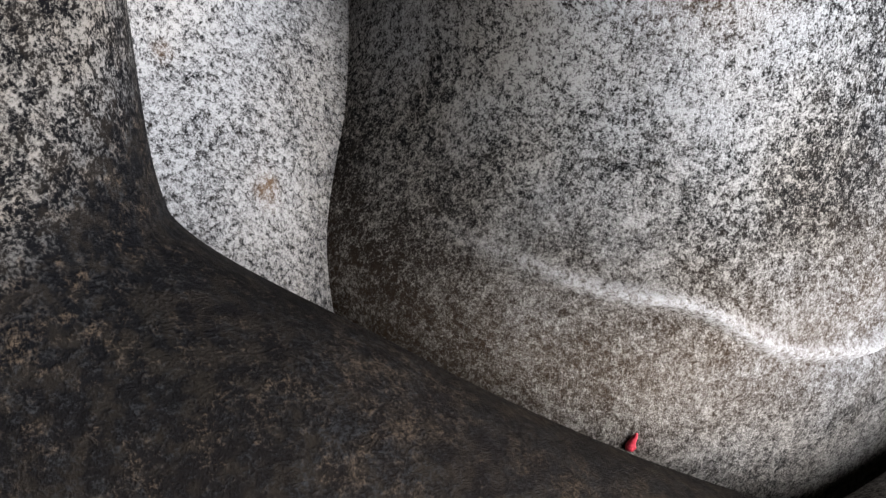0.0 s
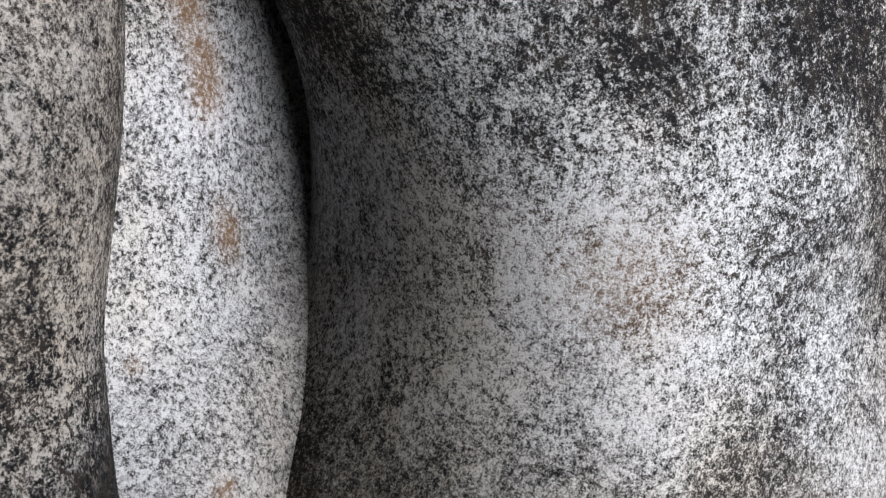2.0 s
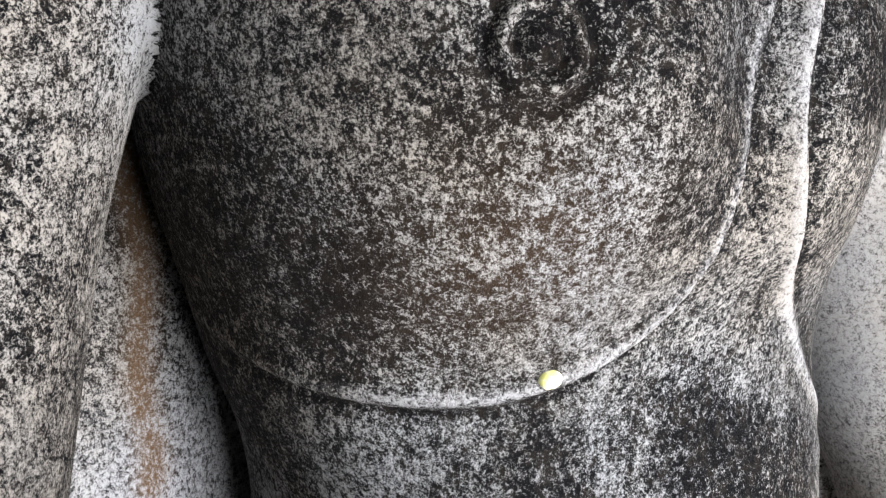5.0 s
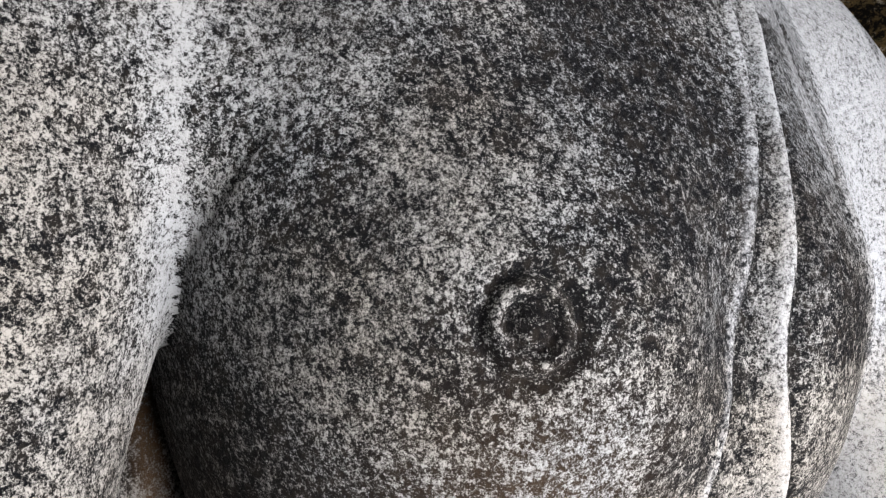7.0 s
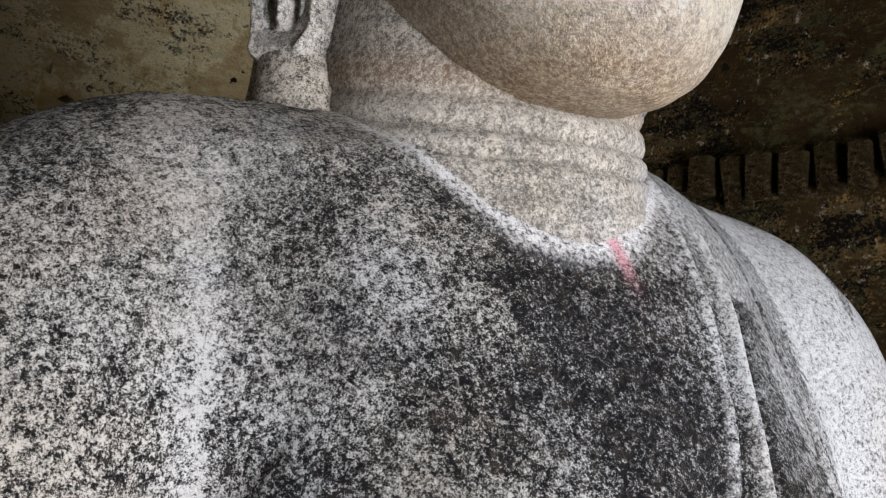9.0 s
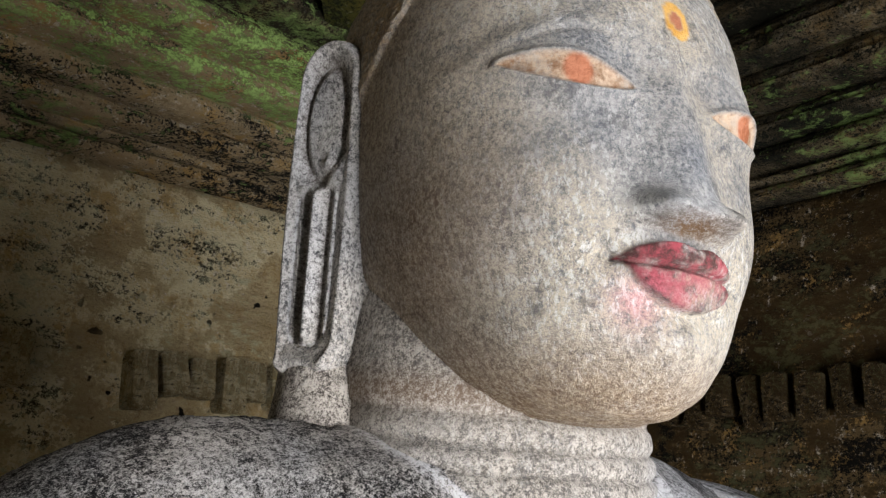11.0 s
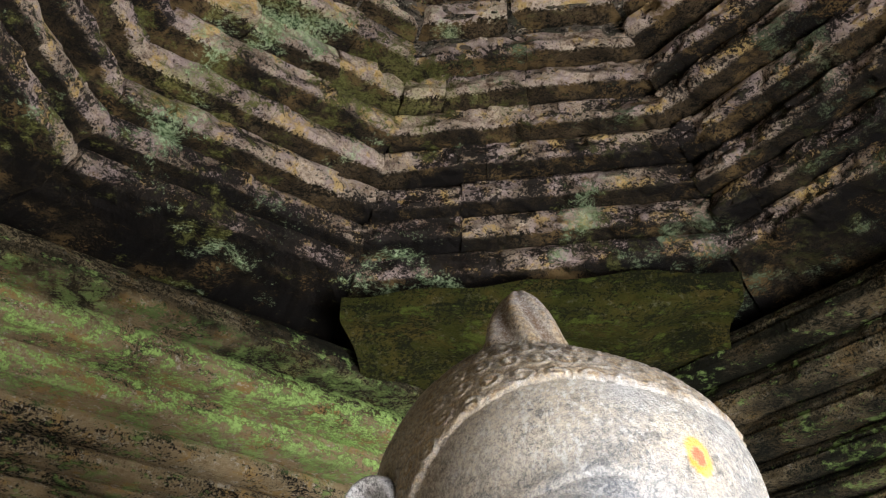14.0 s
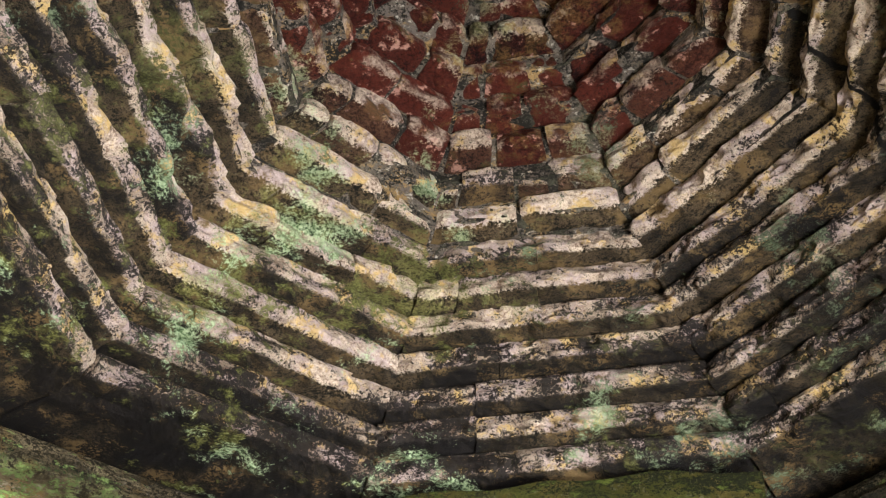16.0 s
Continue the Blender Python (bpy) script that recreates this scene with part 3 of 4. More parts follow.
def web(body):
    """Stone left standing between arm and trunk."""
    for side in (-1, 1):
        z, u = np.meshgrid(np.linspace(0.7, 1.62, 90), np.linspace(0, 1, 60), indexing="ij")
        x = -(0.12 + 0.40 * u)
        y = np.interp(z, [0.7, 0.936, 1.04, 1.19, 1.36, 1.8], [-0.26, -0.13, -0.055, -0.014, 0.012, 0.05]) + 0.6 * (x + 0.29) + 0.004 * np.sin(9 * z + 14 * u)
        front = np.stack([x * (1 if side < 0 else -1), y, z], -1).reshape(-1, 3)
        back = front + (0, 0.2, 0)
        f = grid_faces(90, 60, 0, False)
        if side > 0:
            f = [q[::-1] for q in f]
        xx, zz = x.ravel(), z.ravel()
        streak = bump(xx + 0.298 + 0.006 * np.sin(zz * 30), 0.016) * np.clip((zz - 1.20) / 0.05, 0, 1) + 0.9 * bump(np.hypot(xx + 0.305, (zz - 1.10) * 0.6), 0.014) + bump(np.hypot(xx + 0.300, (zz - 1.215) * 0.7), 0.016) + 1.6 * bump(np.hypot(xx + 0.37, zz - 0.936), 0.008) + bump(np.hypot(xx + 0.415, zz - 1.04), 0.004)
        body.add(front, f, film=0.0 + 0.22 * np.clip((zz - 1.2) / 0.2, 0, 1), crust=0.20 + 0.75 * bump(np.hypot(xx + 0.30, zz - 1.20), 0.05) - 0.2 * np.clip((zz - 1.25) / 0.1, 0, 1), rust=np.clip(1.1 * streak, 0, 1))
        body.add(back, [q[::-1] for q in f])


def legs(body):
    for side in (-1, 1):
        for keys in ([(0, 0.12, 0.05, 0.63, 0.18), (1, 0.32, -0.12, 0.63, 0.18), (2, 0.56, -0.30, 0.60, 0.15), (3, 0.66, -0.42, 0.57, 0.11)],
                     [(0, 0.66, -0.42, 0.57, 0.11), (1, 0.42, -0.54, 0.60, 0.125), (2, 0.12, -0.58, 0.63, 0.11), (3, -0.20, -0.56, 0.65, 0.07)]):
            v, f = tube(keys, 60, 48)
            body.add(v * (side, 1, 1), f if side > 0 else [q[::-1] for q in f], film=0.3)


NECK = [(1.84, 0.225, -0.250, 0.1), (1.90, 0.207, -0.236, 0.09), (1.96, 0.197, -0.222, 0.08), (2.03, 0.190, -0.212, 0.07), (2.12, 0.182, -0.204, 0.07), (2.25, 0.17, -0.17, 0.07)]


def neck(body):
    g = loft(NECK, 90, 160, 2.1, -0.04)
    n = normals(g)
    z, front = g[..., 2], np.clip(-(g[..., 1] + 0.0) / 0.1, 0, 1)
    zz = z - 0.12 * (g[..., 1] + 0.19)
    push = 0.003 * bump(zz - 1.945, 0.008) - 0.006 * bump(zz - 1.990, 0.004) - 0.006 * bump(zz - 2.015, 0.004) - 0.005 * bump(zz - 2.045, 0.005)
    g = g + n * push[..., None]
    # the jaw's shadow on the neck is painted brown; neck grooves darkened
    body.add(g.reshape(-1, 3), grid_faces(90, 160), smooth=0.35, film=(0.5 * (bump(zz - 1.990, 0.004) + bump(zz - 2.015, 0.004))).ravel(), rust=(0.08 + 0.7 * bump(zz - 2.062, 0.018)).ravel(), crust=0.1)


def head(body):
    R, C = 480, 480
    g = loft([(2.045, 0.004, -0.17, -0.15), (2.047, 0.04, -0.22, -0.10), (2.055, 0.080, -0.275, -0.05), (2.07, 0.112, -0.312, -0.02), (2.10, 0.143, -0.342, 0.02), (2.15, 0.170, -0.357, 0.07), (2.20, 0.190, -0.361, 0.09),
              (2.27, 0.205, -0.362, 0.11), (2.34, 0.212, -0.362, 0.12), (2.41, 0.214, -0.358, 0.125), (2.47, 0.208, -0.340, 0.12), (2.53, 0.188, -0.300, 0.10),
              (2.58, 0.155, -0.245, 0.06), (2.615, 0.110, -0.185, 0.0), (2.635, 0.06, -0.14, -0.05), (2.64, 0.004, -0.102, -0.098)], R, C, 2.35, -0.1)
    low = np.clip((2.16 - g[..., 2]) / 0.1, 0, 1)
    g[..., 2] -= low * (0.030 * np.clip((-0.15 - g[..., 1]) / 0.2, -1.2, 1))
    g[..., 0] += 0.012
    n = normals(g)
    x, y, z = g[..., 0], g[..., 1], g[..., 2]
    front = np.clip(-(y + 0.14) / 0.08, 0, 1)
    x = x - 0.010
    z = z + 0.08 * x * front
    ax = np.abs(x)
    # nose: a ridge that widens to the wings, cut off under the tip
    t = np.clip((2.345 - z) / 0.15, 0, 1)
    under = np.clip((z - 2.193) / 0.012, 0, 1)
    push = (0.009 + 0.031 * t**1.3) * bump(ax, 0.022 + 0.022 * t) * under * (z < 2.40) * np.clip((2.40 - z) / 0.05, 0, 1)
    push += 0.022 * bump(np.hypot(ax - 0.034, (z - 2.208) * 1.2), 0.016) * under
    # brow ridge and the hollow under it
    brow = 2.388 - 0.55 * (ax - 0.075) ** 2 / 0.12 - 0.35 * np.clip(0.05 - ax, 0, 1)
    push += 0.004 * bump(z - brow, 0.014) * bump(ax - 0.09, 0.075)
    push -= 0.006 * bump(np.hypot((ax - 0.045) / 1.3, z - 2.35), 0.024)
    push += 0.007 * bump(np.hypot((ax - 0.10) / 2.0, z - 2.357), 0.020) - 0.002 * bump(z - brow + 0.010, 0.004) * bump(ax - 0.09, 0.06)
    # eyes: almond bulges with lids
    ex, ez = ax - 0.100, z - 2.331 - 0.12 * (x * np.sign(x) - 0.10)
    half = 0.0155 * np.clip(1 - (ex / 0.056) ** 2, 0, 1) ** 0.8
    eye = np.clip((half - np.abs(ez)) / 0.003, 0, 1) * (np.abs(ex) < 0.056)
    push += 0.010 * bump(ex, 0.05) * bump(ez, 0.026) - 0.003 * eye
    rim = np.abs(np.abs(ez) - half)
    push += 0.003 * bump(rim, 0.004) * (np.abs(ex) < 0.058)
    # lips
    mw = 0.066
    arch = 2.160 + 0.10 * np.clip(ax, 0, mw) ** 1.0 * 0.22
    upper = (0.024 * np.clip(1 - (ax / mw) ** 2, 0, 1) ** 0.8 - 0.004 * bump(ax, 0.012))
    lower = 0.038 * np.clip(1 - (ax / (mw * 0.9)) ** 2, 0, 1) ** 0.8
    dz = z - arch
    lip = np.clip((np.where(dz > 0, upper, lower) - np.abs(dz)) / 0.003, 0, 1) * (ax < mw)
    push += 0.014 * lip * np.clip(1 - (ax / mw) ** 2, 0.1, 1) - 0.012 * bump(dz, 0.0035) * (ax < mw * 1.05)
    push += 0.010 * bump(ax, 0.06) * bump(z - 2.165, 0.045) - 0.008 * bump(np.hypot(ax - mw - 0.006, dz), 0.012)
    push -= 0.006 * bump(ax, 0.06) * bump(z - 2.122, 0.012)
    push += 0.014 * bump(np.hypot(ax / 1.2, z - 2.092), 0.032)
    push -= 0.004 * bump(ax, 0.006) * bump(z - 2.192, 0.012)
    # cheeks
    push += 0.008 * bump(np.hypot(ax - 0.12, z - 2.22), 0.06)
    # hair: a raised cap
    line = 2.50 - 0.42 * np.clip((y + 0.30) / 0.3, 0, 2) ** 1.2 * 0.55
    hair = np.clip((z - line) / 0.008, 0, 1)
    # snail curls in staggered rows
    cu, cv = np.arctan2(x, -(y + 0.1)) * 0.20 / 0.034, z / 0.030
    row = np.floor(cv)
    du, dv = (cu + 0.5 * (row % 2)) % 1 - 0.5, cv % 1 - 0.5
    rad = np.hypot(du, dv)
    curl = np.cos(rad * 19 + np.arctan2(dv, du)) * np.clip((0.52 - rad) / 0.1, 0, 1)
    push2 = hair * (0.004 + 0.001 * np.clip(1 - (rad / 0.5) ** 2, 0, 1) + 0.0012 * curl)
    g = g + n * (push * front + push2)[..., None]
    tx = np.hypot((x - 0.014) / 0.0165, (z - 2.419) / 0.025)
    dot = np.clip((1 - tx) / 0.12, 0, 1) * front
    spot = np.clip((0.52 - tx) / 0.1, 0, 1) * front
    flat = lambda a: (a * np.ones_like(x)).ravel()
    iris = np.clip((0.0135 - np.hypot(ex + 0.003, ez * 0.8)) / 0.003, 0, 1) * eye
    face = np.clip((-0.12 - y) / 0.08, 0, 1)
    smear = 0.5 * bump(np.hypot(x + 0.045, z - 2.125), 0.022)
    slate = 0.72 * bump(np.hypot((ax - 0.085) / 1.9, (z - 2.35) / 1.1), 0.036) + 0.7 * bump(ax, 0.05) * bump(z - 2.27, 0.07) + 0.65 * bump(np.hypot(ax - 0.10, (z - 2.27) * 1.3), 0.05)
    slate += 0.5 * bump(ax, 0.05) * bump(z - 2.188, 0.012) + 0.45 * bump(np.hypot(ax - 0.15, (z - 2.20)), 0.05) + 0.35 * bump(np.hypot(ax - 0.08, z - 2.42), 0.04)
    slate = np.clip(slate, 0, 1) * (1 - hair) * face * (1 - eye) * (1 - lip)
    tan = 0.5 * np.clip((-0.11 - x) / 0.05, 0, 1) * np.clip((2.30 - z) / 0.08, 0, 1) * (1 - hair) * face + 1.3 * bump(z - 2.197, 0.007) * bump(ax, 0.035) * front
    # shading of the cheek side and under the jaw is painted into these masks
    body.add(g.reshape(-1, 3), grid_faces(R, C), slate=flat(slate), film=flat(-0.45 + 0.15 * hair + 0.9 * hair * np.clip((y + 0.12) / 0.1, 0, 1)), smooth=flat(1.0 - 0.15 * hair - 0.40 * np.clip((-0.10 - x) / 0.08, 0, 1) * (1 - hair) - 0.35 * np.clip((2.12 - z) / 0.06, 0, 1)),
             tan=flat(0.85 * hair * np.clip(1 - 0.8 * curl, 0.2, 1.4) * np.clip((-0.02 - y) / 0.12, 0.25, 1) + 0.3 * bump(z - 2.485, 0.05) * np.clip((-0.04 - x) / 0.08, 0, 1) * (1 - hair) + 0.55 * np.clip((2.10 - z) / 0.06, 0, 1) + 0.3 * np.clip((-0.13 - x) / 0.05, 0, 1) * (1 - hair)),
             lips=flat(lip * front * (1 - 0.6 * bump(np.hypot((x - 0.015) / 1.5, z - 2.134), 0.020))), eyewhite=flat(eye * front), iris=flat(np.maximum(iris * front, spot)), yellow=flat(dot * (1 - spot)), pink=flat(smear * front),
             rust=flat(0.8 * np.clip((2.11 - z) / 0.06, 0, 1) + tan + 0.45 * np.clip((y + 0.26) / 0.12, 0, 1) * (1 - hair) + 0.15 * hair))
    # flame on the crown
    a = np.linspace(0, 2 * np.pi, 72, endpoint=False)
    h = np.linspace(0, 1, 60)
    rr = 0.072 * np.sqrt(np.clip(1 - h**2.2, 0, 1)) * (1 - 0.35 * h) + 0.002
    H, A = np.meshgrid(h, a, indexing="ij")
    r = rr[:, None] * (1 + 0.10 * np.sin(7 * A + 8 * H))
    v = np.stack([r * np.cos(A), -0.075 + r * np.sin(A) * 1.0 + 0.01 * H, 2.60 + 0.17 * H], -1)
    v[-1] = v[-1].mean(0)
    body.add(v.reshape(-1, 3), grid_faces(60, 72), smooth=0.5, tan=np.clip(0.55 + 0.8 * np.sin(7 * A + 8 * H), 0, 1.1).ravel(), rust=np.clip(0.25 - 0.9 * np.sin(7 * A + 8 * H), 0, 1).ravel(), film=-0.2)


def ear(body, side):
    """A long ear: a capsule slab with a raised rim and a slit."""
    n, m = 190, 70
    V, U = np.meshgrid(np.linspace(-0.205, 0.18, n), np.linspace(-0.055, 0.055, m), indexing="ij")
    w = 0.040 + 0.006 * np.sin((V + 0.2) * 9)
    d = np.hypot(U * 0.045 / w, np.clip(np.abs(V + 0.012) - 0.145, 0, 1)) - 0.045
    inside = np.clip(-d / 0.012, 0, 1)
    h = 0.030 * np.sqrt(np.clip(1 - (1 - inside) ** 2, 0, 1))
    h += 0.004 * bump(d + 0.008, 0.006) * (d < 0.003)
    shell = np.hypot((U + 0.002) / 0.026, (V - 0.082) / 0.066)
    h -= 0.008 * bump(shell - 1.0, 0.16) * (V > 0.005) + 0.003 * (shell < 1)
    h += 0.009 * bump(np.hypot((U - 0.010) / 0.8, (V - 0.030) / 1.5), 0.010)
    h -= 0.006 * bump(np.hypot((U - 0.022) / 1.4, (V - 0.048) / 0.7), 0.008)
    low = np.clip((0.012 - V) / 0.012, 0, 1) * np.clip((V + 0.158) / 0.012, 0, 1)
    h += low * (0.008 * bump(U + 0.001, 0.0055) - 0.008 * bump(np.abs(U + 0.001) - 0.013, 0.005))
    line = np.hypot(np.abs(U), np.clip(-(V + 0.135), 0, 1)) - 0.024
    scratch = bump(line, 0.0022) * (V < 0.0)
    h -= 0.003 * scratch
    # the lobe's rolled end
    h += 0.010 * bump(V + 0.176, 0.012) * np.clip((0.04 - np.abs(U)) / 0.01, 0, 1) - 0.008 * bump(V + 0.194, 0.006)
    n_out = np.array([-0.80, -0.60, 0.0])
    along = np.array([0.60, -0.80, 0.0])
    base = np.array([-0.222, -0.068, 2.275])
    lean = np.array([-0.02, -0.14, 1.0])
    P = base + U[..., None] * along + V[..., None] * lean + (h - 0.022)[..., None] * n_out
    P = P.reshape(-1, 3) * (1 if side < 0 else -1, 1, 1)
    f = grid_faces(n, m, 0, False)
    f = f if side < 0 else [q[::-1] for q in f]
    keep = (d < 0.012).ravel()
    f = [q for q in f if all(keep[i] for i in q)]
    # a dark tint follows the carved grooves
    groove = (bump(shell - 1.0, 0.12) * (V > 0.005) + low * bump(np.abs(U + 0.001) - 0.013, 0.004) + bump(V + 0.194, 0.005)).ravel()
    body.add(P, f, film=-0.1 + 0.7 * groove, smooth=0.3, crust=0.15 + 0.8 * scratch.ravel(), rust=0.25 * groove)
    if side > 0:
        return
    # stone left between the ear and the shoulder
    x, y = (-0.208 if side < 0 else 0.208), -0.045
    v, f = tube([(0, x, y + 0.03, 1.94, 0.060), (1, x + 0.004, y + 0.012, 2.01, 0.056), (2, x + 0.006, y + 0.012, 2.06, 0.046), (3, x + 0.01, y + 0.03, 2.13, 0.036)], 30, 40)
    body.add(v, f if side < 0 else [q[::-1] for q in f], film=-0.1, smooth=0.15, rust=0.12)


def fringe(body):
    """Carved tassels at the robe's lower corner."""
    for k in range(7):
        x, y, z = 0.395 - 0.001 * k, -0.262 - 0.002 * k, 1.075 - 0.021 * k
        v, f = tube([(0, x - 0.012, y + 0.004, z + 0.010, 0.008), (1, x, y - 0.006, z, 0.013), (2, x + 0.013, y, z - 0.011, 0.008)], 14, 14)
        body.add(v, f, film=-0.3, crust=0.35)


def statue():
    body = Body(MASKS)
    fringe(body)
    torso(body), arm(body, -1), arm(body, 1), web(body), legs(body), neck(body), head(body), ear(body, -1), ear(body, 1)
    ob = body.make("statue", [GRANITE])
    ob.matrix_world = pose(0.114, 0.941, 0, 0, 0, 27)
    return tagged(ob, "weathered grey granite seated figure with red-painted lips, on a stone plinth", "statue")


statue()


# ---------------------------------------------------------------- the room
def slab(name, mat, x0, x1, z0, z1, thick, step=0.06, rough=0.01, seed=0.0, hole=None):
    """An upright slab: x along it, its face at y = 0, its back at y = thick. hole: (x0, x1, top) of a doorway."""
    xs, zs = np.arange(x0, x1 + step, step), np.arange(z0, z1 + step, step)
    xs, zs = np.linspace(x0, x1, len(xs)), np.linspace(z0, z1, len(zs))
    if hole:
        for h in hole[:2]:
            xs[np.argmin(abs(xs - h))] = h
        zs[np.argmin(abs(zs - hole[2]))] = hole[2]
    verts, faces, at = [], [], {}

    def vert(i, k, b):
        if (i, k, b) not in at:
            p = Vector((xs[i] * 2.1 + seed, seed, zs[k] * 2.1))
            w = noise.fractal(p * 1.3, 0.9, 2.1, 4) * rough
            at[i, k, b] = len(verts)
            verts.append((xs[i], thick if b else w, zs[k]))
        return at[i, k, b]

    gone = lambda i, k: i < 0 or k < 0 or i >= len(xs) - 1 or k >= len(zs) - 1 or bool(hole and hole[0] - 1e-6 <= xs[i] < hole[1] - 1e-6 and zs[k] < hole[2] - 1e-6)
    for i in range(len(xs) - 1):
        for k in range(len(zs) - 1):
            if gone(i, k):
                continue
            faces.append((vert(i, k, 0), vert(i + 1, k, 0), vert(i + 1, k + 1, 0), vert(i, k + 1, 0)))
            faces.append((vert(i, k + 1, 1), vert(i + 1, k + 1, 1), vert(i + 1, k, 1), vert(i, k, 1)))
            for di, dk, p, q in ((-1, 0, (i, k + 1), (i, k)), (1, 0, (i + 1, k), (i + 1, k + 1)), (0, -1, (i, k), (i + 1, k)), (0, 1, (i + 1, k + 1), (i, k + 1))):
                if gone(i + di, k + dk):
                    faces.append((vert(*p, 0), vert(*p, 1), vert(*q, 1), vert(*q, 0)))
    return mesh_object(name, verts, faces, [mat], True)


def facing(n):
    """The pose of a wall whose face looks to the room's middle; n points out of the room."""
    p = MID + n * ROOM
    return pose(p.x, p.y, 0, 0, 0, math.degrees(math.atan2(n.y, n.x)) - 90)


WALL_TOP = 2.985
DOOR = (-0.45, 1.05, 2.3)
# an unseen opening, added only for the side fill lamp
SIDE_OPENING = (-0.4, 0.4, 2.1)
# the east wall gets the plaster with painted-in shade
for name, n, seed, hole in (("wall_north", NL, 1.0, None), ("wall_east", NR, 5.0, None), ("wall_south", FR, 9.0, DOOR), ("wall_west", FL, 14.0, SIDE_OPENING)):
    w = slab(name, SHADED_WALL if n is NR else WALL, -ROOM, ROOM, 0, WALL_TOP, 0.45, 0.05, 0.018, seed, hole)
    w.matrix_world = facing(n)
    tagged(w, "stained old plastered masonry wall with peeling patches", "wall", kind="structure")


def brick_mesh(mat):
    bm = bmesh.new()
    bmesh.ops.create_cube(bm, size=1)
    bmesh.ops.bevel(bm, geom=bm.edges[:], offset=0.09, segments=1, affect="EDGES")
    rnd = random.Random(3)
    for q in bm.verts:
        q.co += Vector((rnd.uniform(-0.05, 0.05), rnd.uniform(-0.05, 0.05), rnd.uniform(-0.05, 0.05)))
    me = bpy.data.meshes.new("brick")
    bm.to_mesh(me)
    bm.free()
    me.materials.append(mat)
    return me


def course(name, mat, half0, half1, z0, z1, seed, label):
    """A square ring of ledge stones that juts into the room."""
    verts, faces = [], []
    for s, n in enumerate((NL, NR, FR, FL)):
        m = facing(n)
        xs = np.linspace(-half1 - 0.02, half1 + 0.02, 260)
        f, h = ROOM - half1, z1 - z0
        prof = [(-0.4, z0), (f - 0.012, z0 + 0.002), (f + 0.012, z0 + 0.012), (f + 0.012, z0 + 0.42 * h), (f - 0.010, z0 + 0.52 * h), (f - 0.006, z0 + 0.70 * h), (f - 0.022, z1 - 0.006), (-0.4, z1)]
        start = len(verts)
        for i, x in enumerate(xs):
            for j, (d, z) in enumerate(prof):
                w = 0.022 * noise.fractal(Vector((x * 5 + seed, z * 9, s * 7.0)), 0.7, 2.1, 5) if 0 < j < 7 else 0
                verts.append(m @ Vector((x, -d + w, z + w * 0.5)))
        faces += [q[::-1] for q in grid_faces(len(xs), len(prof), start, True)]
    return tagged(mesh_object(name, verts, faces, [mat], False), label, "ledge", kind="structure")


LEDGES = [(2.02, 1.955, 2.99, 3.05), (1.97, 1.965, 3.05, 3.09), (1.97, 1.90, 3.09, 3.16), (1.93, 1.86, 3.16, 3.25), (1.86, 1.78, 3.25, 3.36), (1.78, 1.70, 3.36, 3.48), (1.70, 1.62, 3.48, 3.60)]
for i, (a, b, z0, z1) in enumerate(LEDGES):
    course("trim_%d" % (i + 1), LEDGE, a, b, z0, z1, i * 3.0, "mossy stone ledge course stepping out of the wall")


VAULT_MID = Vector((0.177, 0.9945, 0))
VAULT_AX = Vector((math.cos(radians(84)), math.sin(radians(84)), 0))
# each course: height of its underside, half width towards the corners, half width towards the walls
COURSES = []
for i in range(17):
    u = i / 15.6
    ap = 1.208 - 0.005 * i - 1.13 * u ** 1.08
    cz = 3.689 + 1.262 * u ** 0.96
    half = ap * (0.478 - 0.064 * min(1, i / 7))
    COURSES.append((cz, ap, (ap + half) / math.sqrt(2)))


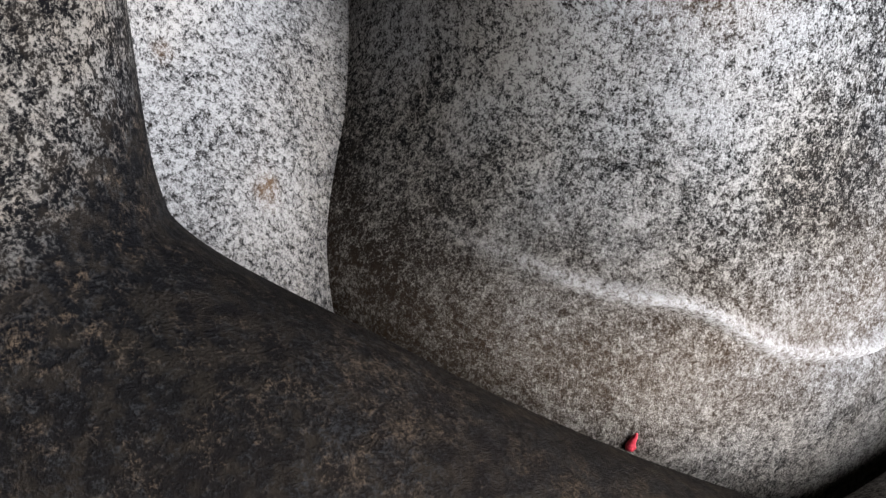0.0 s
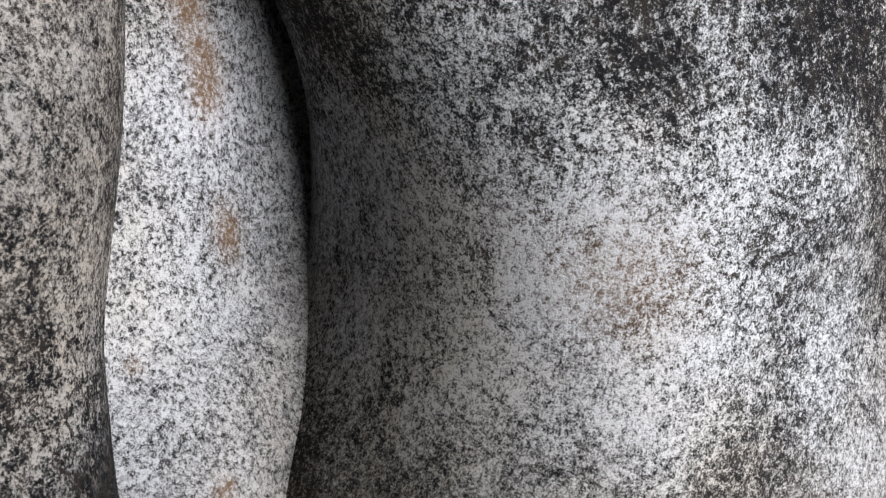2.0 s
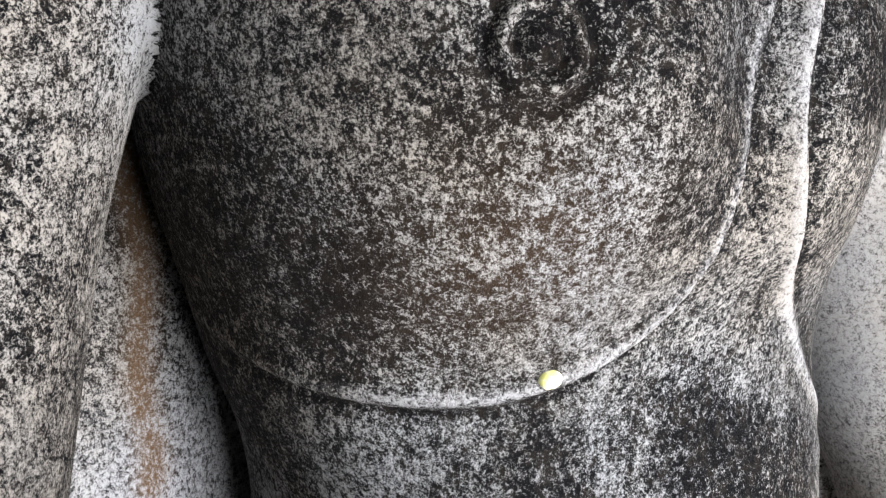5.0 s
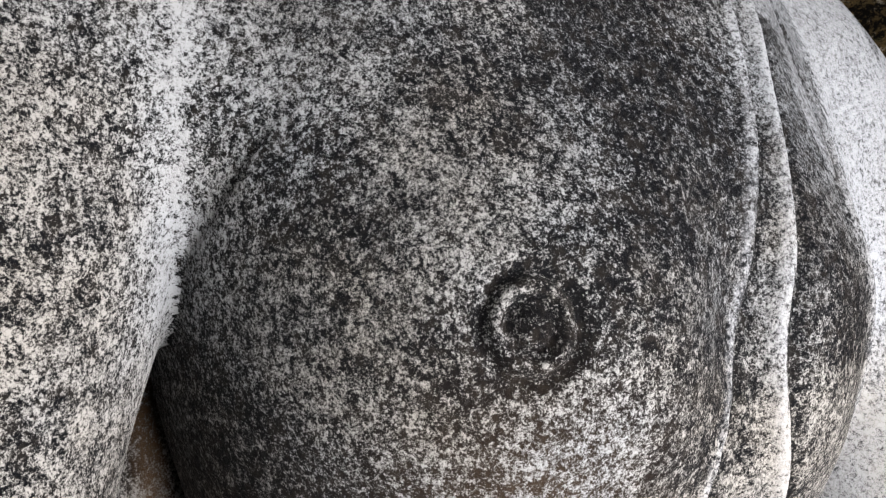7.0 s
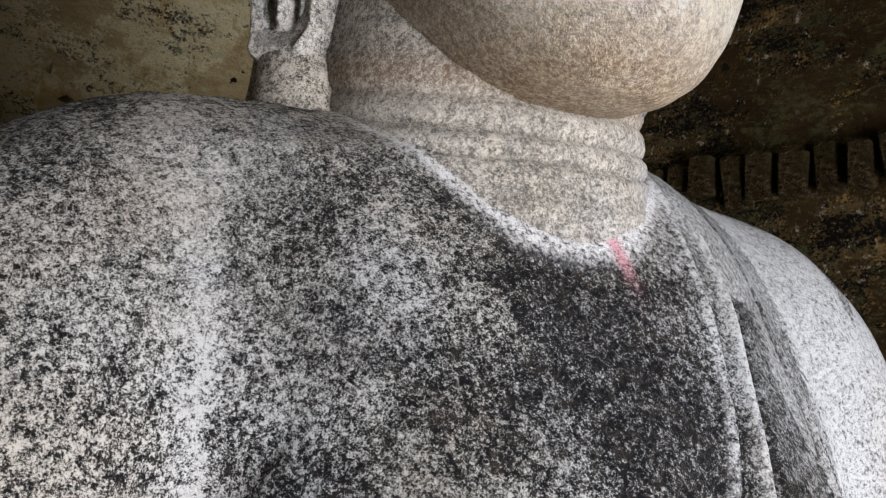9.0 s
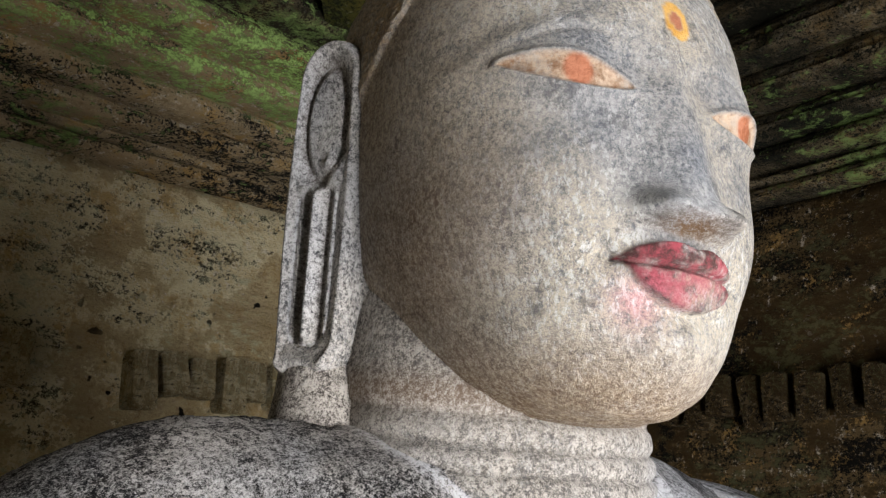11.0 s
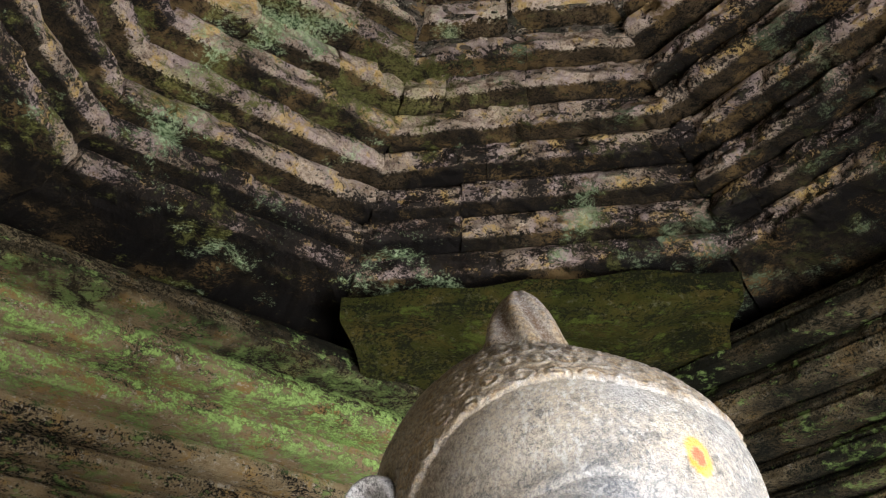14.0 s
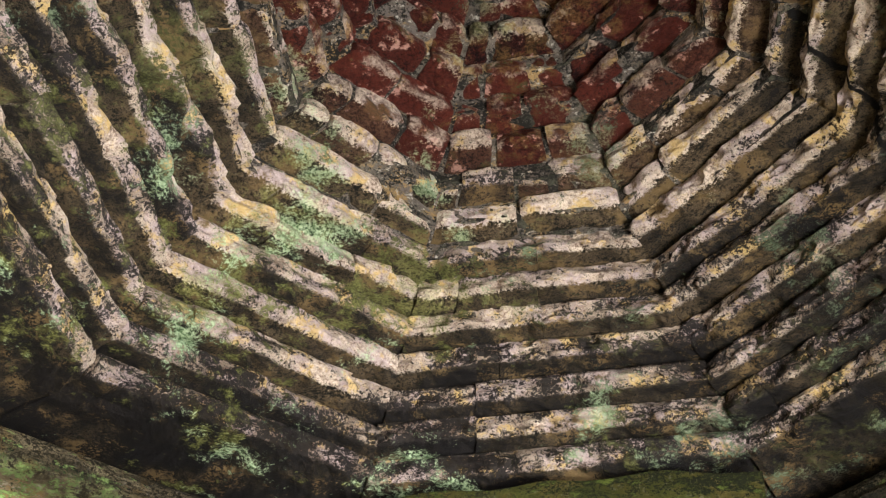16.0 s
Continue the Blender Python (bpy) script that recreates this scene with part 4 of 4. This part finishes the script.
def vault(seed):
    """Eight-sided courses of rough stones and bricks, each one further into the room than the one below."""
    rnd = random.Random(seed)
    verts, faces, riser, crown, blackening = [], [], [], [], []
    for i, (z0, ac, aw) in enumerate(COURSES[:-1]):
        z1 = COURSES[i + 1][0]
        back = 0.75 if i == 0 else 0.42
        for s in range(8):
            out = Matrix.Rotation(radians(45 * s), 3, "Z") @ VAULT_AX
            tan = Vector((-out.y, out.x, 0))
            ap, other = (ac, aw) if s % 2 == 0 else (aw, ac)
            half = math.sqrt(2) * other - ap
            spread = math.tan(radians(22.5))
            length = 0.55 if i < 5 else 0.30 if i < 8 else 0.16
            x = -half
            while x < half - 0.005:
                l = min(length * rnd.uniform(0.6, 1.4), half - x)
                if half - x - l < 0.05:
                    l = half - x
                tight = i < 7
                gap = rnd.uniform(0.0, 0.0015) if tight else rnd.uniform(0.004, 0.009)
                jut, lift = rnd.uniform(-0.016, 0.012) * (0.5 if tight else 1), rnd.uniform(-0.007, 0.007)
                red = min(1, max(0, (i - 7.8) / 1.5 + rnd.uniform(-0.25, 0.25)))
                # random soot plus a darkening by course, strongest at the bottom
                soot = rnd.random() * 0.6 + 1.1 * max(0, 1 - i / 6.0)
                nx = max(4, int(l / 0.022))
                prof = [(back, 0.0), (0.22, 0.0), (0.17, 0.0), (0.13, 0.0), (0.09, 0.0), (0.06, 0.0), (0.03, 0.0), (0.012, 0.004), (0.003, 0.014)]
                prof += [(0.0, q) for q in (0.28, 0.5, 0.72)] + [(0.008, 0.90), (0.03, 1.0), (back, 1.0)]
                start, c = len(verts), len(prof)
                for a in range(nx + 1):
                    u = a / nx
                    px = x + gap + (l - 2 * gap) * u
                    worn = (0.003 if tight else 0.010) * max(0, 1 - min(u, 1 - u) * l / 0.022)
                    for b, (d, v) in enumerate(prof):
                        zz = z0 + lift + (v if 6 < b < 9 else v * (z1 - z0))
                        w = noise.fractal(Vector((px * 8 + s * 11, zz * 13, ap * 9 + d * 8)), 0.55, 2.1, 5)
                        deep = 0 < b < c - 1
                        roll = noise.noise(Vector((px * 2.3 + s * 5, i * 0.7, s * 3.0))) * 0.022
                        dd = d + (roll + jut + worn + (0.034 if tight else 0.020) * w if deep else 0)
                        p = VAULT_MID + out * (ap + dd) + tan * (px + px / max(half, 0.02) * max(dd, 0) * spread)
                        verts.append((p.x, p.y, zz + (0.5 * roll + (0.024 if tight else 0.012) * w + worn * (0.8 if b < 8 else 0) if deep else 0)))
                        riser.append(1.0 if b > 7 else 0.75 if b == 7 else 0.25 if b == 6 else 0.0)
                        crown.append(red)
                        blackening.append(soot)
                faces += grid_faces(nx + 1, c, start, True)
                faces.append(tuple(start + j for j in range(c))[::-1])
                faces.append(tuple(start + nx * c + j for j in range(c)))
                x += l
    n_stone = len(faces)
    # lime mortar bedded between the bricks of the upper courses
    start, rows = len(verts), 0
    for i, (z0, ac, aw) in enumerate(COURSES[:-1]):
        if i < 6:
            continue
        z1 = COURSES[i + 1][0]
        nc, nw = COURSES[i + 1][1:]
        for (a, b), zz in (((ac + 0.012, aw + 0.012), z0 + 0.013), ((ac + 0.012, aw + 0.012), z1 + 0.010)):
            rows += 1
            for k in range(8):
                d0, d1 = (Matrix.Rotation(radians(45 * q), 3, "Z") @ VAULT_AX for q in (k, k + 1))
                p0, p1 = (a, b) if k % 2 == 0 else (b, a)
                q = VAULT_MID + d0 * p0 + Vector((-d0.y, d0.x, 0)) * (math.sqrt(2) * p1 - p0)
                verts.append((q.x, q.y, zz))
                riser.append(1.0), crown.append(0.0), blackening.append(0.3)
    lime = grid_faces(rows, 8, start, True)
    ob = mesh_object("ceiling", verts, faces + lime, [VAULT, LIME], False)
    ob.data.polygons.foreach_set("material_index", [0] * n_stone + [1] * len(lime))
    for key, val in (("riser", riser), ("crown", crown), ("blackening", blackening)):
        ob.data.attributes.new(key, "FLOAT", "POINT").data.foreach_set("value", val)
    return tagged(ob, "eight-sided corbelled vault of mossy stone and red brick courses", "vault", kind="structure")


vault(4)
z = COURSES[-1][0] + 0.05


def box(name, mat, m, sx, sy, sz, rough=0.01, seed=0.0, cuts=12):
    bm = bmesh.new()
    bmesh.ops.create_cube(bm, size=1, matrix=Matrix.Diagonal((sx, sy, sz, 1)))
    bmesh.ops.subdivide_edges(bm, edges=bm.edges, cuts=cuts, use_grid_fill=True)
    for q in bm.verts:
        w = noise.noise_vector(q.co * 4 + Vector((seed, seed, 0)))
        q.co += w * rough
    me = bpy.data.meshes.new(name)
    bm.to_mesh(me)
    bm.free()
    me.materials.append(mat)
    ob = new(name, me)
    ob.matrix_world = m
    return ob


# squinch slabs across the four corners
for s in range(4):
    out = Matrix.Rotation(radians(90 * s), 3, "Z") @ VAULT_AX
    p = VAULT_MID + out * (1.65 if s == 0 else 2.0)
    sl = box("squinch_slab", SLAB, pose(p.x, p.y, 3.575, 0, 0, math.degrees(math.atan2(out.y, out.x)) - 90), 1.20, 0.9, 0.10, 0.05, s, 20)
    tagged(sl, "mossy stone slab laid across a corner of the room", "slab", kind="structure")

# closing shell over the vault, floor, plinth, ground outside
tagged(box("roof", ROUGH, pose(MID.x, MID.y, z + 0.12), 5.2, 5.2, 0.2, 0.01), "plain stone roof over the vault", "roof", kind="structure")
for i, n in enumerate((NL, NR, FR, FL)):
    p = MID + n * (ROOM + 0.36)
    o = box("wall_upper_%d" % (i + 1), ROUGH, pose(p.x, p.y, (3.0 + z) / 2 + 0.05, 0, 0, math.degrees(math.atan2(n.y, n.x)) - 90), 5.0, 0.4, z - 3.0 + 0.3, 0.005)
    tagged(o, "rough masonry behind the vault", "wall", kind="structure")
tagged(box("floor", FLOOR, pose(MID.x, MID.y, -0.1, 0, 0, 50), 2 * ROOM + 0.8, 2 * ROOM + 0.8, 0.2, 0.0), "worn stone floor", "floor", kind="structure")
tagged(box("ground", FLOOR, pose(0, 0, -0.35), 600, 600, 0.2, 0.0, 0, 4), "bare earth ground outside the room", "ground", kind="structure")
pl = box("plinth", FLOOR, pose(0.14, 0.90, 0.235, 0, 0, 27), 1.7, 1.25, 0.47, 0.012, 3.0)
tagged(pl, "low rough stone plinth under the seated statue", "plinth")
bud = tube([(0, 0, 0, 0, 0.004), (1, 0.004, 0, 0.004, 0.007), (2, 0.010, 0, 0.006, 0.0065), (3, 0.014, 0, 0.008, 0.003)], 24, 20)
m = Nodes("petal")
PETAL = m.done(m.mix(m.ramp(m.noise(160, 3), 0.4, 0.6), (0.72, 0.70, 0.25), (0.80, 0.80, 0.55)), 0.6)
bo = mesh_object("flower_bud", bud[0], bud[1], [PETAL])
bo.matrix_world = pose(0.176, 0.622, 1.372, 0, 0, 27) @ Matrix.Diagonal((1.15, 1.15, 1.15, 1))
tagged(bo, "small pale yellow flower bud lying on a carved stone fold", "flower")

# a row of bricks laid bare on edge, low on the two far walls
for host, seed, mat in (("wall_north", 2, WALL), ("wall_east", 7, SHADED_WALL)):
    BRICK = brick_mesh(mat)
    rnd = random.Random(seed)
    x = -1.5
    while x < 1.5:
        w = rnd.uniform(0.055, 0.085)
        if rnd.random() > 0.12:
            b = new("brick", BRICK)
            b.parent = bpy.data.objects[host]
            h = rnd.uniform(0.11, 0.17)
            b.matrix_basis = pose(x + w / 2, 0.0 - rnd.uniform(0.0, 0.03), 2.44 - h / 2 + rnd.uniform(-0.015, 0.015), rnd.uniform(-6, 6), rnd.uniform(-9, 9), rnd.uniform(-6, 6)) @ Matrix.Diagonal((w, 0.14, h, 1))
        x += w + rnd.uniform(0.012, 0.04)

PETAL_AT = (0.140, 0.478, 0.784)
# a red petal stuck low on the belly
v, f = tube([(0, 0, 0, 0, 0.0035), (1, -0.004, -0.001, -0.002, 0.004), (2, -0.001, 0, 0.006, 0.0022), (3, 0.0005, 0, 0.012, 0.001)], 20, 12)
m = Nodes("red_petal")
RED = m.done(m.mix(m.ramp(m.noise(300, 2), 0.4, 0.6), (0.45, 0.02, 0.04), (0.62, 0.05, 0.08)), 0.6)
pe = mesh_object("petal", v, f, [RED])
pe.matrix_world = pose(*PETAL_AT)
tagged(pe, "tiny red flower petal stuck to the grey stone", "petal")
